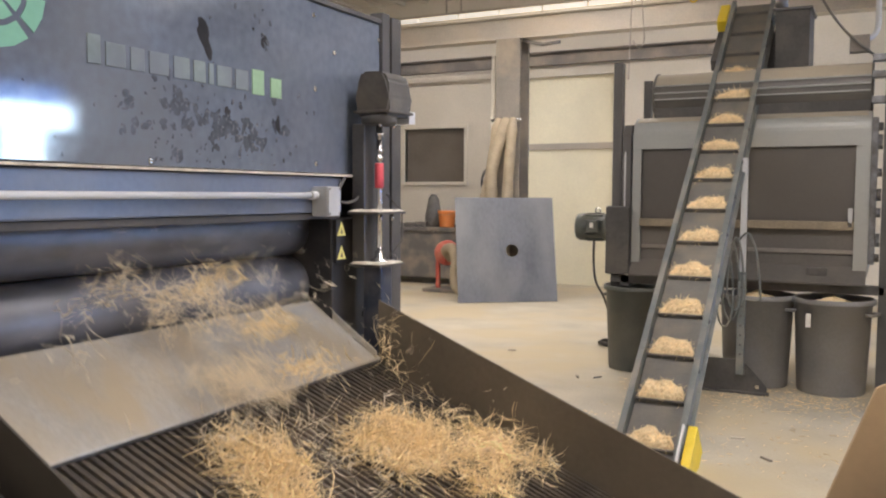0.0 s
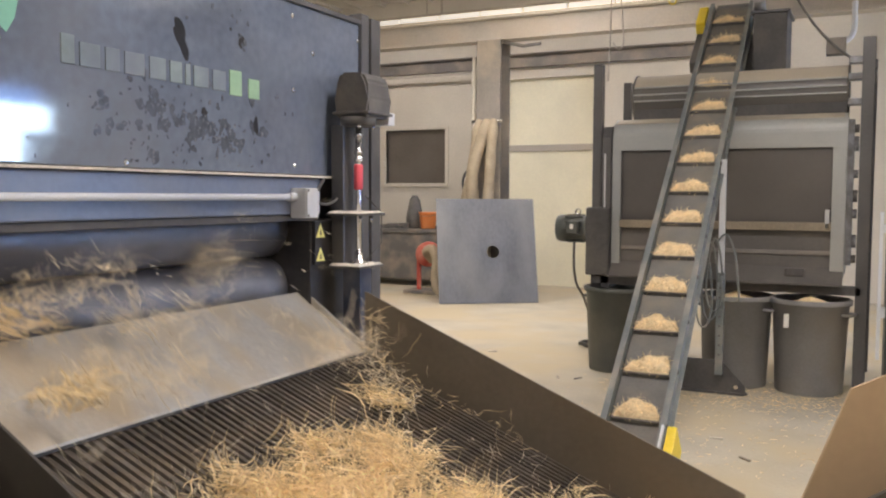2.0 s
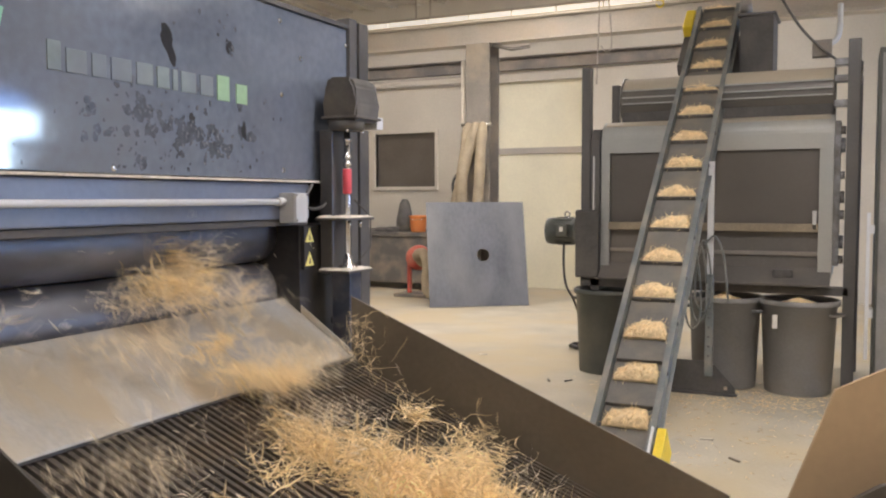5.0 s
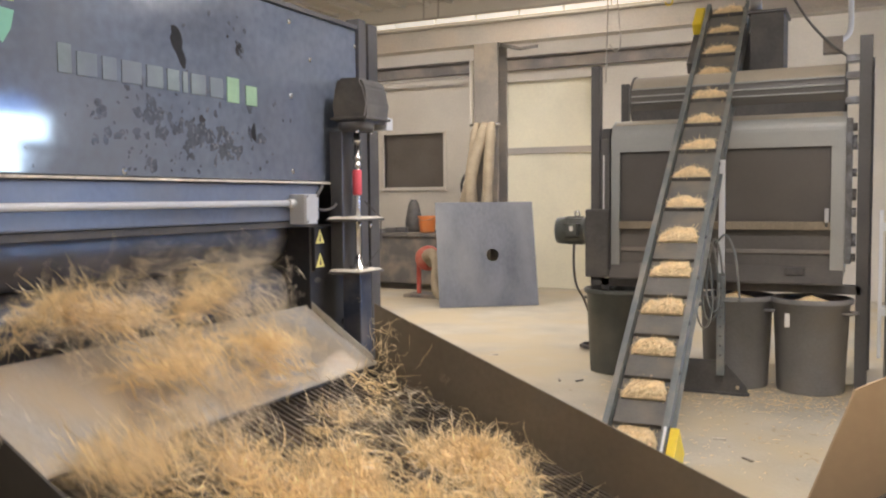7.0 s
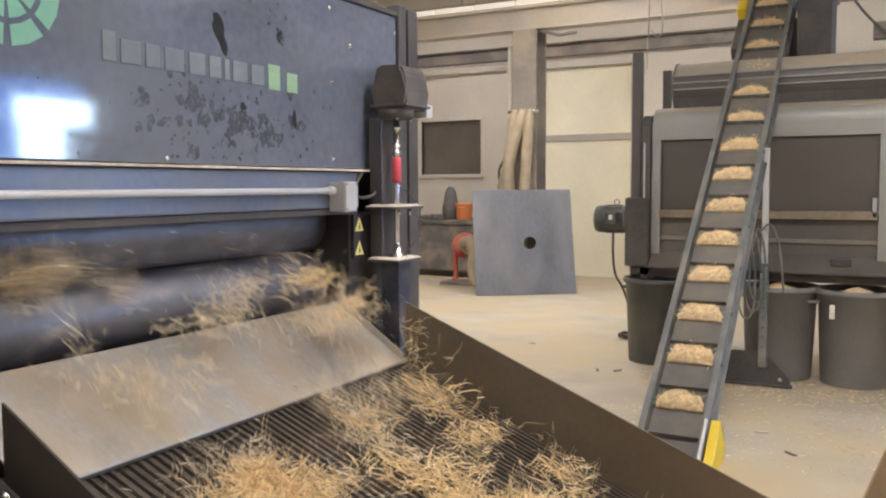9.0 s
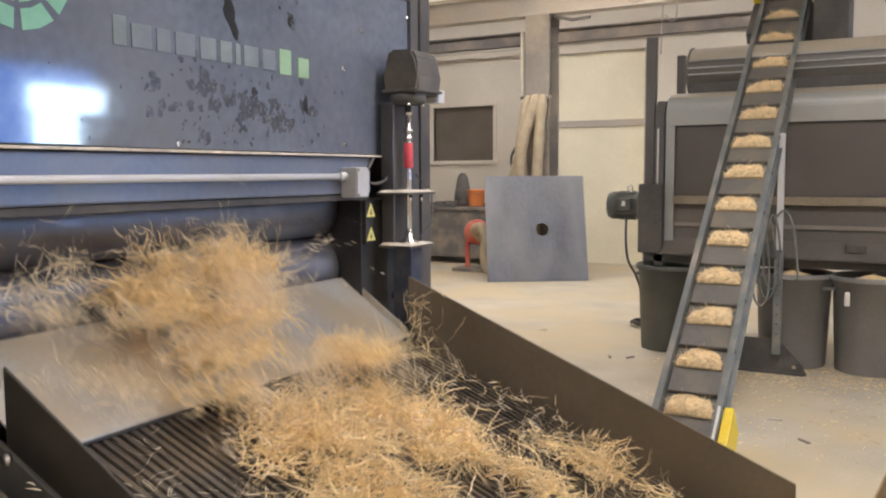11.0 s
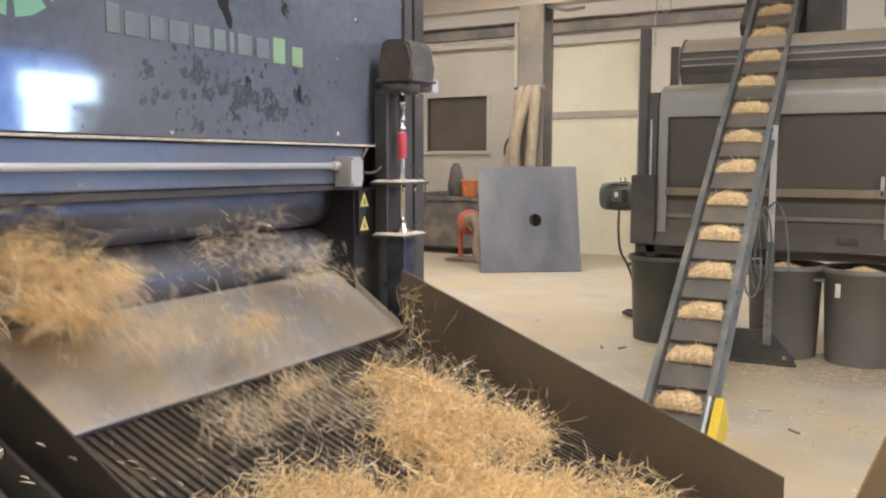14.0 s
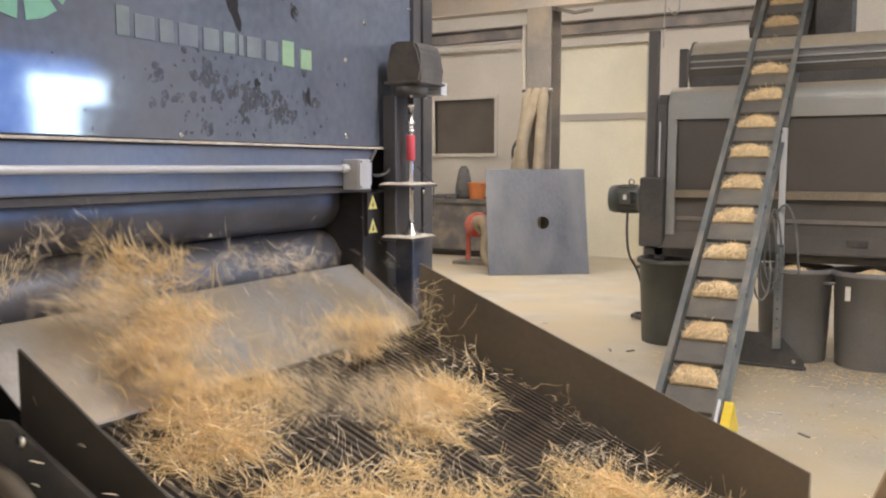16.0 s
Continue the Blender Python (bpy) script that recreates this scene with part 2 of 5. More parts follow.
def add_cyl(bm, p0, p1, r0, r1=None, seg=20, cap=True):
    r1 = r0 if r1 is None else r1
    p0, p1 = Vector(p0), Vector(p1)
    q = (p1 - p0).to_track_quat('Z', 'Y')
    rings = []
    for p, r in ((p0, r0), (p1, r1)):
        rings.append([bm.verts.new(p + q @ Vector((r * math.cos(a), r * math.sin(a), 0)))
                      for a in (2 * math.pi * i / seg for i in range(seg))])
    for i in range(seg):
        f = bm.faces.new((rings[0][i], rings[0][(i + 1) % seg], rings[1][(i + 1) % seg], rings[1][i]))
        f.smooth = True
    if cap:
        bm.faces.new(rings[0][::-1])
        bm.faces.new(rings[1])


def add_lathe(bm, prof, seg=28, origin=(0, 0, 0), m=None):
    """A turned shape about z from (radius, height) pairs."""
    o = Vector(origin)
    rings = []
    for r, z in prof:
        ring = []
        for i in range(seg):
            a = 2 * math.pi * i / seg
            p = o + Vector((r * math.cos(a), r * math.sin(a), z))
            ring.append(bm.verts.new(m @ p if m is not None else p))
        rings.append(ring)
    for a, b in zip(rings, rings[1:]):
        for i in range(seg):
            f = bm.faces.new((a[i], a[(i + 1) % seg], b[(i + 1) % seg], b[i]))
            f.smooth = True
    bm.faces.new(rings[0][::-1])
    bm.faces.new(rings[-1])


def add_tube(bm, pts, r, seg=8, closed=False):
    pts = [Vector(p) for p in pts]
    rings = []
    n = len(pts)
    up = Vector((0.31, 0.17, 0.93)).normalized()
    for i, p in enumerate(pts):
        d = (pts[min(i + 1, n - 1)] - pts[max(i - 1, 0)]).normalized()
        a = d.cross(up)
        if a.length < 1e-3:
            a = d.cross(Vector((1, 0, 0)))
        a.normalize()
        b = d.cross(a)
        rr = r[i] if isinstance(r, (list, tuple)) else r
        rings.append([bm.verts.new(p + rr * (math.cos(2 * math.pi * k / seg) * a + math.sin(2 * math.pi * k / seg) * b)) for k in range(seg)])
    for a, b in zip(rings, rings[1:]):
        for k in range(seg):
            f = bm.faces.new((a[k], a[(k + 1) % seg], b[(k + 1) % seg], b[k]))
            f.smooth = True
    bm.faces.new(rings[0][::-1])
    bm.faces.new(rings[-1])


def smooth_path(pts, n=8):
    """Catmull-Rom through the points."""
    P = [Vector(p) for p in pts]
    P = [2 * P[0] - P[1]] + P + [2 * P[-1] - P[-2]]
    out = []
    for i in range(1, len(P) - 2):
        for k in range(n):
            t = k / n
            a, b, c, d = P[i - 1], P[i], P[i + 1], P[i + 2]
            out.append(0.5 * ((2 * b) + (c - a) * t + (2 * a - 5 * b + 4 * c - d) * t * t + (3 * b - a - 3 * c + d) * t ** 3))
    out.append(P[-2])
    return out


def add_prism(bm, poly, axis, a0, a1):
    """A flat polygon swept along an axis ('x', 'y', 'z'); poly holds the two other coordinates in order."""
    def place(u, v, w):
        return {'x': (w, u, v), 'y': (u, w, v), 'z': (u, v, w)}[axis]
    A = [bm.verts.new(place(u, v, a0)) for u, v in poly]
    B = [bm.verts.new(place(u, v, a1)) for u, v in poly]
    n = len(poly)
    bm.faces.new(A[::-1])
    bm.faces.new(B)
    for i in range(n):
        bm.faces.new((A[i], A[(i + 1) % n], B[(i + 1) % n], B[i]))


def mesh_of(name, bm, material):
    bmesh.ops.recalc_face_normals(bm, faces=bm.faces)
    me = bpy.data.meshes.new(name)
    bm.to_mesh(me)
    bm.free()
    me.materials.append(material)
    return me


def part(name, bm, material, parent, label=""):
    ob = new(name, mesh_of(name, bm, material))
    if parent is not None:
        ob.parent = parent
        ob.matrix_parent_inverse = Matrix.Identity(4)
        if parent.type == 'EMPTY':
            ob.location = -Vector(parent.location)
    if label:
        ob["label"] = label
    return ob


def thing(name, at, label, category, group="", kind=""):
    ob = new(name)
    ob.location = at
    ob.empty_display_size = 0.1
    return tagged(ob, label, category, group, kind)


def solo(name, bm, material, label, category, group="", kind=""):
    ob = new(name, mesh_of(name, bm, material))
    return tagged(ob, label, category, group, kind)


def structure(name, bm, material, label, category):
    return solo(name, bm, material, label, category, kind="structure")


def B():
    return bmesh.new()


def boxpart(name, parent, material, x0, x1, y0, y1, z0, z1, bevel=0.0, label=""):
    bm = B()
    add_box(bm, x0, x1, y0, y1, z0, z1, bevel)
    return part(name, bm, material, parent, label)

# ---- the hall ----
XW, XE, YS, YN, ZC = -10.5, 8.0, -6.0, 13.0, 4.75


def hall():
    bm = B()
    add_box(bm, XW - 0.3, XE + 60, YS - 0.3, YN + 0.3, -0.2, 0.0)
    structure("floor", bm, M_floor, "dusty tan concrete floor with scuffs and straw dust", "floor")
    # north wall with a doorway and a window opening
    dx0, dx1, dz = -5.27, -3.79, 3.33
    wx0, wx1, wz0, wz1 = -7.51, -6.36, 1.66, 2.57
    bm = B()
    for x0, x1, z0, z1 in ((XW, wx0, 0, ZC), (wx0, wx1, 0, wz0), (wx0, wx1, wz1, ZC), (wx1, dx0, 0, ZC), (dx0, dx1, dz, ZC), (dx1, XE, 0, ZC)):
        add_box(bm, x0, x1, YN, YN + 0.25, z0, z1)
    structure("wall_north", bm, M_wall, "cream painted hall wall with a doorway and a window", "wall")
    bm = B()
    add_box(bm, XW - 0.25, XW, YS, YN, 0, ZC)
    structure("wall_west", bm, M_wall, "cream painted hall wall", "wall")
    bm = B()
    add_box(bm, XW, XE, YS - 0.25, YS, 0, ZC)
    structure("wall_south", bm, M_wall, "cream painted hall wall", "wall")
    bm = B()
    for y0, y1, z0, z1 in ((YS, 6.2, 0, ZC), (6.2, 10.25, 3.25, ZC), (9.65, 10.25, 0, 2.5), (10.25, YN, 0, ZC)):
        add_box(bm, XE, XE + 0.25, y0, y1, z0, z1)
    structure("wall_east", bm, M_wall, "cream painted hall wall with an open loading doorway", "wall")
    bm = B()
    add_box(bm, 13.0, 13.1, -4.0, 16.0, -0.2, 9.0)
    structure("backdrop", bm, M_day, "deep blue open sky beyond the loading door", "sky")
    # ceiling deck with ribs
    bm = B()
    add_box(bm, XW, XE, YS, YN, ZC, ZC + 0.2)
    x = XW + 0.2
    while x < XE:
        add_box(bm, x, x + 0.09, YS, YN, ZC - 0.05, ZC)
        x += 0.45
    structure("ceiling", bm, M_ceil, "pale ribbed metal ceiling deck", "ceiling")
    # door leaf in the doorway: two tall pale panels and a rail
    d = thing("door_1", ((dx0 + dx1) / 2, YN + 0.1, 0), "tall cream-white door panel in its opening with a rail across", "door", kind="structure")
    boxpart("panel", d, M_door, dx0, dx1, YN + 0.08, YN + 0.13, 0.0, 2.17, 0.004)
    boxpart("panel", d, M_door, dx0, dx1, YN + 0.08, YN + 0.13, 2.27, dz, 0.004)
    boxpart("rail", d, M_beam, dx0, dx1, YN + 0.05, YN + 0.13, 2.17, 2.27, 0.006, "grey metal rail")
    boxpart("jamb", d, M_beam, dx0 - 0.07, dx0, YN - 0.04, YN + 0.1, 0, dz + 0.06, 0.004)
    boxpart("jamb", d, M_beam, dx1, dx1 + 0.07, YN - 0.04, YN + 0.1, 0, dz + 0.06, 0.004)
    w = thing("window_1", ((wx0 + wx1) / 2, YN, wz0), "dark interior window with a pale frame", "window", kind="structure")
    boxpart("pane", w, M_glassdark, wx0, wx1, YN + 0.06, YN + 0.08, wz0, wz1)
    for a in ((wx0 - 0.06, wx0, wz0 - 0.06, wz1 + 0.06), (wx1, wx1 + 0.06, wz0 - 0.06, wz1 + 0.06)):
        boxpart("window_frame", w, M_wall, a[0], a[1], YN - 0.025, YN + 0.08, a[2], a[3], 0.004)
    boxpart("window_frame", w, M_wall, wx0, wx1, YN - 0.022, YN + 0.08, wz1, wz1 + 0.06, 0.004)
    boxpart("window_sill", w, M_wall, wx0 - 0.06, wx1 + 0.06, YN - 0.05, YN + 0.08, wz0 - 0.06, wz0 - 0.002, 0.004)
    # header along the north wall
    h = thing("wall_header", (-6, YN, 3.5), "dark steel header beam along the wall", "beam", kind="structure")
    boxpart("web", h, M_beam_dark, XW, -2.1, YN - 0.10, YN - 0.002, 3.50, 3.68, 0.006)
    boxpart("flange", h, M_beam_dark, XW, -2.1, YN - 0.20, YN - 0.002, 3.68, 3.70, 0.003)
    boxpart("conduit", h, M_beam, XW, -5.8, YN - 0.22, YN - 0.18, 3.42, 3.46, 0.01, "pale pipe under the beam")
    g = thing("girder", (-4.5, 11.15, 3.6), "wide grey steel girder on the column", "beam", kind="structure")
    boxpart("web", g, M_beam, XW, XE, 11.13, 11.17, 3.64, 3.90)
    boxpart("flange", g, M_beam, XW, XE, 11.03, 11.27, 3.60, 3.64, 0.004)
    boxpart("flange", g, M_wall, XW, XE, 11.03, 11.27, 3.90, 3.945, 0.004, "pale dusty top flange")
    for i, yy in enumerate((-3.0, 0.5, 4.0, 7.6)):
        j = thing("roof_joist", (0, yy, 4.4), "pale steel roof joist under the deck", "beam", group="roof joists", kind="structure")
        boxpart("web", j, M_beam, XW, XE, yy - 0.02, yy + 0.02, 4.42, 4.68)
        boxpart("flange", j, M_beam, XW, XE, yy - 0.09, yy + 0.09, 4.39, 4.42, 0.003)
        boxpart("flange", j, M_beam, XW, XE, yy - 0.09, yy + 0.09, 4.68, 4.70, 0.003)
    for yy in (9.4, 12.1):
        j = thing("roof_pipe", (0, yy, 4.3), "long pale service pipe under the roof", "pipe", kind="structure")
        bm = B()
        add_cyl(bm, (XW, yy, 4.12), (XE, yy, 4.12), 0.035, seg=14)
        part("pipe", bm, M_wall, j)
        for hx in range(-9, 8, 3):
            boxpart("hanger", j, M_beam, hx - 0.012, hx + 0.012, yy - 0.012, yy + 0.012, 4.15, ZC - 0.002)
    # column
    c = thing("column", (-4.72, 11.17, 0), "brown-grey steel column with a strap near its middle", "column", kind="structure")
    boxpart("web", c, M_column, -4.73, -4.71, 11.02, 11.32, 0, 3.6)
    boxpart("flange", c, M_column, -4.90, -4.54, 10.99, 11.02, 0, 3.6, 0.004)
    boxpart("flange", c, M_column, -4.90, -4.54, 11.32, 11.35, 0, 3.6, 0.004)
    boxpart("base_plate", c, M_column, -5.0, -4.44, 10.93, 11.42, 0.0, 0.02, 0.003)
    bm = B()
    add_cyl(bm, (-4.95, 10.965, 2.48), (-4.50, 10.965, 2.48), 0.022, seg=10)
    part("bracket", bm, M_chrome, c, "bright metal hose bracket")
    bm = B()
    add_tube(bm, [(-4.54, 11.1, 3.58), (-4.25, 11.1, 3.50), (-4.0, 11.1, 3.52)], 0.025, 8)
    part("brace", bm, M_column, c)
    bm = B()
    add_cyl(bm, (-5.0, 11.15, 1.4), (-5.0, 11.15, 3.4), 0.035, seg=10)
    part("conduit", bm, M_wall, c, "pale conduit pipe")


def ceiling_light(lx, ly):
    c = thing("ceiling_light", (lx, ly, 4.2), "long white ceiling light, switched on", "lamp", group="ceiling lights")
    boxpart("housing", c, M_paper, lx - 0.75, lx + 0.75, ly - 0.3, ly + 0.3, 4.215, 4.275, 0.01)
    boxpart("diffuser", c, M_lampglow, lx - 0.7, lx + 0.7, ly - 0.26, ly + 0.26, 4.195, 4.213)
    for sx in (-0.6, 0.6):
        boxpart("hanger", c, M_beam, lx + sx - 0.01, lx + sx + 0.01, ly - 0.01, ly + 0.01, 4.275, ZC - 0.001)


def tube_row():
    t = thing("tube_light_row", (-4.5, 11.6, 4.1), "row of white tube lights above the girder, switched on", "lamp")
    boxpart("tray", t, M_beam, -9.9, 1.0, 11.56, 11.66, 4.14, 4.17, 0.004, "pale metal tray")
    x = -9.8
    while x < 0.4:
        boxpart("tube", t, M_tube, x, x + 0.64, 11.585, 11.635, 4.035, 4.138, 0.01, "glowing tube")
        x += 0.67
    for hx in range(-9, 1, 3):
        boxpart("hanger", t, M_beam, hx - 0.01, hx + 0.01, 11.6, 11.62, 4.17, ZC - 0.052)


def hanging_cord():
    c = thing("hanging_cord", (-2.35, 8.6, 2.4), "thin pale cord with loops hanging from the roof", "cord")
    for pts in ([(-2.33, 8.6, 4.7), (-2.35, 8.6, 3.4), (-2.37, 8.6, 2.62)], [(-2.30, 8.6, 4.0), (-2.24, 8.6, 3.3), (-2.22, 8.6, 3.0), (-2.27, 8.6, 2.93), (-2.33, 8.6, 3.0)]):
        bm = B()
        add_tube(bm, smooth_path(pts), 0.008, 6)
        part("strand", bm, M_beam, c)


def hoist_hook():
    h = thing("hoist_hook", (-1.74, 8.6, 3.36), "small yellow hoist hook on a chain under the roof", "hook")
    bm = B()
    add_tube(bm, [(-1.74, 8.6, 4.7), (-1.74, 8.6, 3.50)], 0.006, 6)
    part("chain", bm, M_beam, h)
    boxpart("block", h, M_yellow, -1.79, -1.69, 8.57, 8.63, 3.40, 3.50, 0.012)
    bm = B()
    add_tube(bm, [(-1.74 + 0.035 * math.sin(a), 8.6, 3.365 + 0.035 * math.cos(a)) for a in (math.pi * k / 8 for k in range(13))], 0.008, 6)
    part("hook", bm, M_yellow, h)


tube_row()
hoist_hook()
hanging_cord()
hall()
for lx, ly in LAMP_SPOTS:
    ceiling_light(lx, ly)

# ---- decorticating machine (roller mill) with its chute ----
XF = -2.30   # panel face


def blob(bm, y, z, ry, rz, ang, x, seed):
    rnd = random.Random(seed)
    vs = []
    n = 26 if ry > 0.009 else 9
    for i in range(n):
        a = 2 * math.pi * i / n
        k = 1 + 0.22 * math.sin(2 * a + seed) + 0.16 * math.sin(3 * a + 2.3 * seed) + 0.10 * math.sin(5 * a + 4.1 * seed) + rnd.uniform(-0.05, 0.05)
        u, v = ry * k * math.cos(a), rz * k * math.sin(a)
        vs.append((y + u * math.cos(ang) - v * math.sin(ang), z + u * math.sin(ang) + v * math.cos(ang)))
    add_prism(bm, vs, 'x', x - 0.002, x)


def machine():
    m = thing("roller_mill", (-2.9, 1.8, 0), "large black decorticating roller mill with a glossy panel and worn marks", "machine")
    Y0 = -0.8
    bm = B()
    add_box(bm, XF - 0.03, XF, Y0, 3.70, 1.545, 2.30, 0.004)
    panel = part("panel", bm, M_panel, m, "glossy charcoal front panel, oily and scuffed")
    boxpart("top_lip", m, M_black, XF - 0.08, XF + 0.012, Y0, 3.70, 2.302, 2.325, 0.004)
    boxpart("roof_panel", m, M_black, XF - 1.25, XF - 0.082, Y0, 3.70, 2.30, 2.32)
    boxpart("back_panel", m, M_black, XF - 1.30, XF - 1.26, Y0, 3.86, 0.0, 2.32)
    boxpart("end_panel", m, M_black, XF - 1.255, XF - 0.10, 3.79, 3.86, 0.0, 2.298)
    boxpart("end_panel", m, M_black, XF - 1.255, XF - 0.04, Y0, Y0 + 0.05, 0.0, 2.298)
    # corner post: a channel with two flanges
    boxpart("post", m, M_black, XF - 0.06, XF + 0.015, 3.705, 3.775, 0.0, 2.36, 0.004)
    boxpart("post", m, M_matte, XF - 0.06, XF + 0.02, 3.79, 3.88, 0.0, 2.35, 0.004)
    # thin shelf flange and the blue-grey cross beam under the panel
    boxpart("shelf_flange", m, M_dust, XF - 0.02, XF + 0.03, Y0, 3.56, 1.531, 1.5405, 0.002, "thin dusty metal edge")
    boxpart("cross_beam", m, M_greybeam, XF - 0.14, XF + 0.012, Y0, 3.34, 1.365, 1.527, 0.008, "blue-grey enamel cross beam")
    boxpart("beam_lip", m, M_matte, XF - 0.14, XF + 0.0, Y0, 3.34, 1.335, 1.363, 0.003)
    bm = B()
    add_cyl(bm, (XF + 0.036, Y0, 1.443), (XF + 0.036, 3.10, 1.443), 0.0135, seg=14)
    pipe = part("conduit", bm, M_galv, m, "pale galvanised conduit pipe")
    bm = B()
    add_cyl(bm, (XF + 0.036, 3.06, 1.443), (XF + 0.036, 3.105, 1.443), 0.019, seg=12)
    part("coupling", bm, M_galv, pipe)
    jb = boxpart("junction_box", m, M_box, XF + 0.013, XF + 0.095, 3.105, 3.20, 1.350, 1.483, 0.006, "light grey junction box")
    boxpart("cover", jb, M_box, XF + 0.096, XF + 0.102, 3.108, 3.197, 1.353, 1.48, 0.002)
    for yy, zz in ((3.115, 1.362), (3.19, 1.362), (3.115, 1.472), (3.19, 1.472)):
        bm = B()
        add_cyl(bm, (XF + 0.102, yy, zz), (XF + 0.105, yy, zz), 0.005, seg=8)
        part("screw", bm, M_chrome, jb)
    bm = B()
    add_tube(bm, smooth_path([(XF + 0.05, 3.2, 1.44), (XF + 0.07, 3.28, 1.41), (XF + 0.06, 3.40, 1.43), (XF + 0.03, 3.46, 1.50), (XF + 0.02, 3.5, 1.54)]), 0.007, 6)
    part("cable", bm, M_motorgrey, m)
    bm = B()
    add_tube(bm, [(XF + 0.03, 3.24, 1.42), (XF + 0.03, 3.34, 1.525)], 0.008, 6)
    part("brace", bm, M_motorgrey, m)
    # panel bolts
    for yy, zz in ((3.145, 2.244), (3.15, 1.918), (3.155, 1.585), (3.69, 2.22), (3.30, 2.1), (1.2, 2.24), (1.2, 1.6), (2.18, 1.562)):
        bm = B()
        add_lathe(bm, [(0.011, 0), (0.011, 0.003), (0.006, 0.006)], 10, m=Matrix.Translation((XF, yy, zz)) @ Matrix.Rotation(radians(90), 4, 'Y'))
        part("bolt", bm, M_chrome, panel)
    # smears and scuffs on the panel
    rnd = random.Random(4)
    spots = [(2.455, 2.035, 0.028, 0.075, 0.5), (2.80, 2.075, 0.018, 0.03, 0.2)]
    for _ in range(60):
        spots.append((rnd.gauss(2.45, 0.20), rnd.gauss(1.70, 0.055), rnd.uniform(0.008, 0.028), rnd.uniform(0.010, 0.030), rnd.uniform(-0.6, 0.6)))
    for _ in range(110):
        spots.append((rnd.gauss(2.48, 0.27), rnd.gauss(1.71, 0.09), rnd.uniform(0.002, 0.007), rnd.uniform(0.003, 0.010), rnd.uniform(-0.6, 0.6)))
    for _ in range(12):
        spots.append((rnd.gauss(2.72, 0.12), rnd.gauss(2.13, 0.05), rnd.uniform(0.003, 0.011), rnd.uniform(0.004, 0.012), rnd.uniform(-0.6, 0.6)))
    for _ in range(9):
        spots.append((rnd.uniform(2.2, 2.95), rnd.uniform(1.80, 1.93), rnd.uniform(0.005, 0.014), rnd.uniform(0.01, 0.02), rnd.uniform(-0.6, 0.6)))
    for i, (yy, zz, a, b, an) in enumerate(spots):
        bm = B()
        blob(bm, yy, min(max(zz, 1.57), 2.2), a, b, an, XF + 0.0002 + i * 0.000008, i)
        part("smear", bm, M_tar if i < 2 or i % 29 == 0 else M_smear, panel)
    # row of plain worn marks, the last two pale green
    widths = [0.060, 0.094, 0.070, 0.104, 0.090, 0.070, 0.030, 0.094, 0.086]
    y = 1.918
    for k, w in enumerate(widths):
        boxpart("mark", panel, M_word, XF - 0.002, XF + 0.0035, y + 0.05 * w, y + 0.92 * w, 1.868 - 0.0008 * k, 1.962 - 0.002 * (k > 0) * 8 - 0.0008 * k, 0.002, "worn grey vinyl mark")
        y += w + 0.011
    for y0, y1, z0, z1 in ((2.722, 2.795, 1.852, 1.952), (2.838, 2.908, 1.850, 1.930)):
        boxpart("mark", panel, M_word_green, XF - 0.002, XF + 0.0035, y0, y1, z0, z1, 0.002, "pale green vinyl mark")
    # segmented round emblem
    cy, cz = 1.595, 2.045
    for ring, (r0, r1) in enumerate(((0.05, 0.100), (0.118, 0.178))):
        for k in range(8):
            a0 = 2 * math.pi * (k + 0.10) / 8
            a1 = 2 * math.pi * (k + 0.90) / 8
            poly = [(cy + r * math.cos(a), cz + r * math.sin(a)) for r, a in ((r0, a0), (r1, a0), (r1, (a0 + a1) / 2), (r1, a1), (r0, a1), (r0, (a0 + a1) / 2))]
            bm = B()
            add_prism(bm, poly, 'x', XF + 0.0006, XF + 0.002)
            part("emblem_segment", bm, M_green_a if math.sin((a0 + a1) / 2) > 0.3 and ring else M_green_b, panel)
    # roller cheeks and housing
    boxpart("roller_housing", m, M_grease, XF - 0.35, XF + 0.01, 3.26, 3.70, 0.70, 1.333, 0.006, "black bearing housing")
    boxpart("roller_backing", m, M_matte, XF - 1.2, XF - 1.1, Y0, 3.26, 0.55, 1.36)
    boxpart("front_skirt", m, M_matte, XF - 0.30, XF - 0.02, Y0, 3.70, 0.0, 0.52, 0.004)
    boxpart("label_strip", m, M_grease, XF + 0.012, XF + 0.03, 3.27, 3.30, 1.13, 1.33)
    for zz in (1.285, 1.175):
        bm = B()
        add_prism(bm, [(3.275, zz - 0.03), (3.345, zz - 0.03), (3.31, zz + 0.035)], 'x', XF + 0.031, XF + 0.033)
        st = part("warning_sign", bm, M_sticker, m, "small yellow warning triangle")
        bm = B()
        add_prism(bm, [(3.302, zz - 0.02), (3.318, zz - 0.02), (3.31, zz + 0.01)], 'x', XF + 0.0332, XF + 0.034)
        part("mark", bm, M_matte, st)
    for yy, zz in ((3.53, 0.86), (3.56, 0.88)):
        bm = B()
        add_cyl(bm, (XF + 0.01, yy, zz), (XF + 0.03, yy, zz), 0.016, seg=6)
        part("bolt", bm, M_chrome, m)
    return m


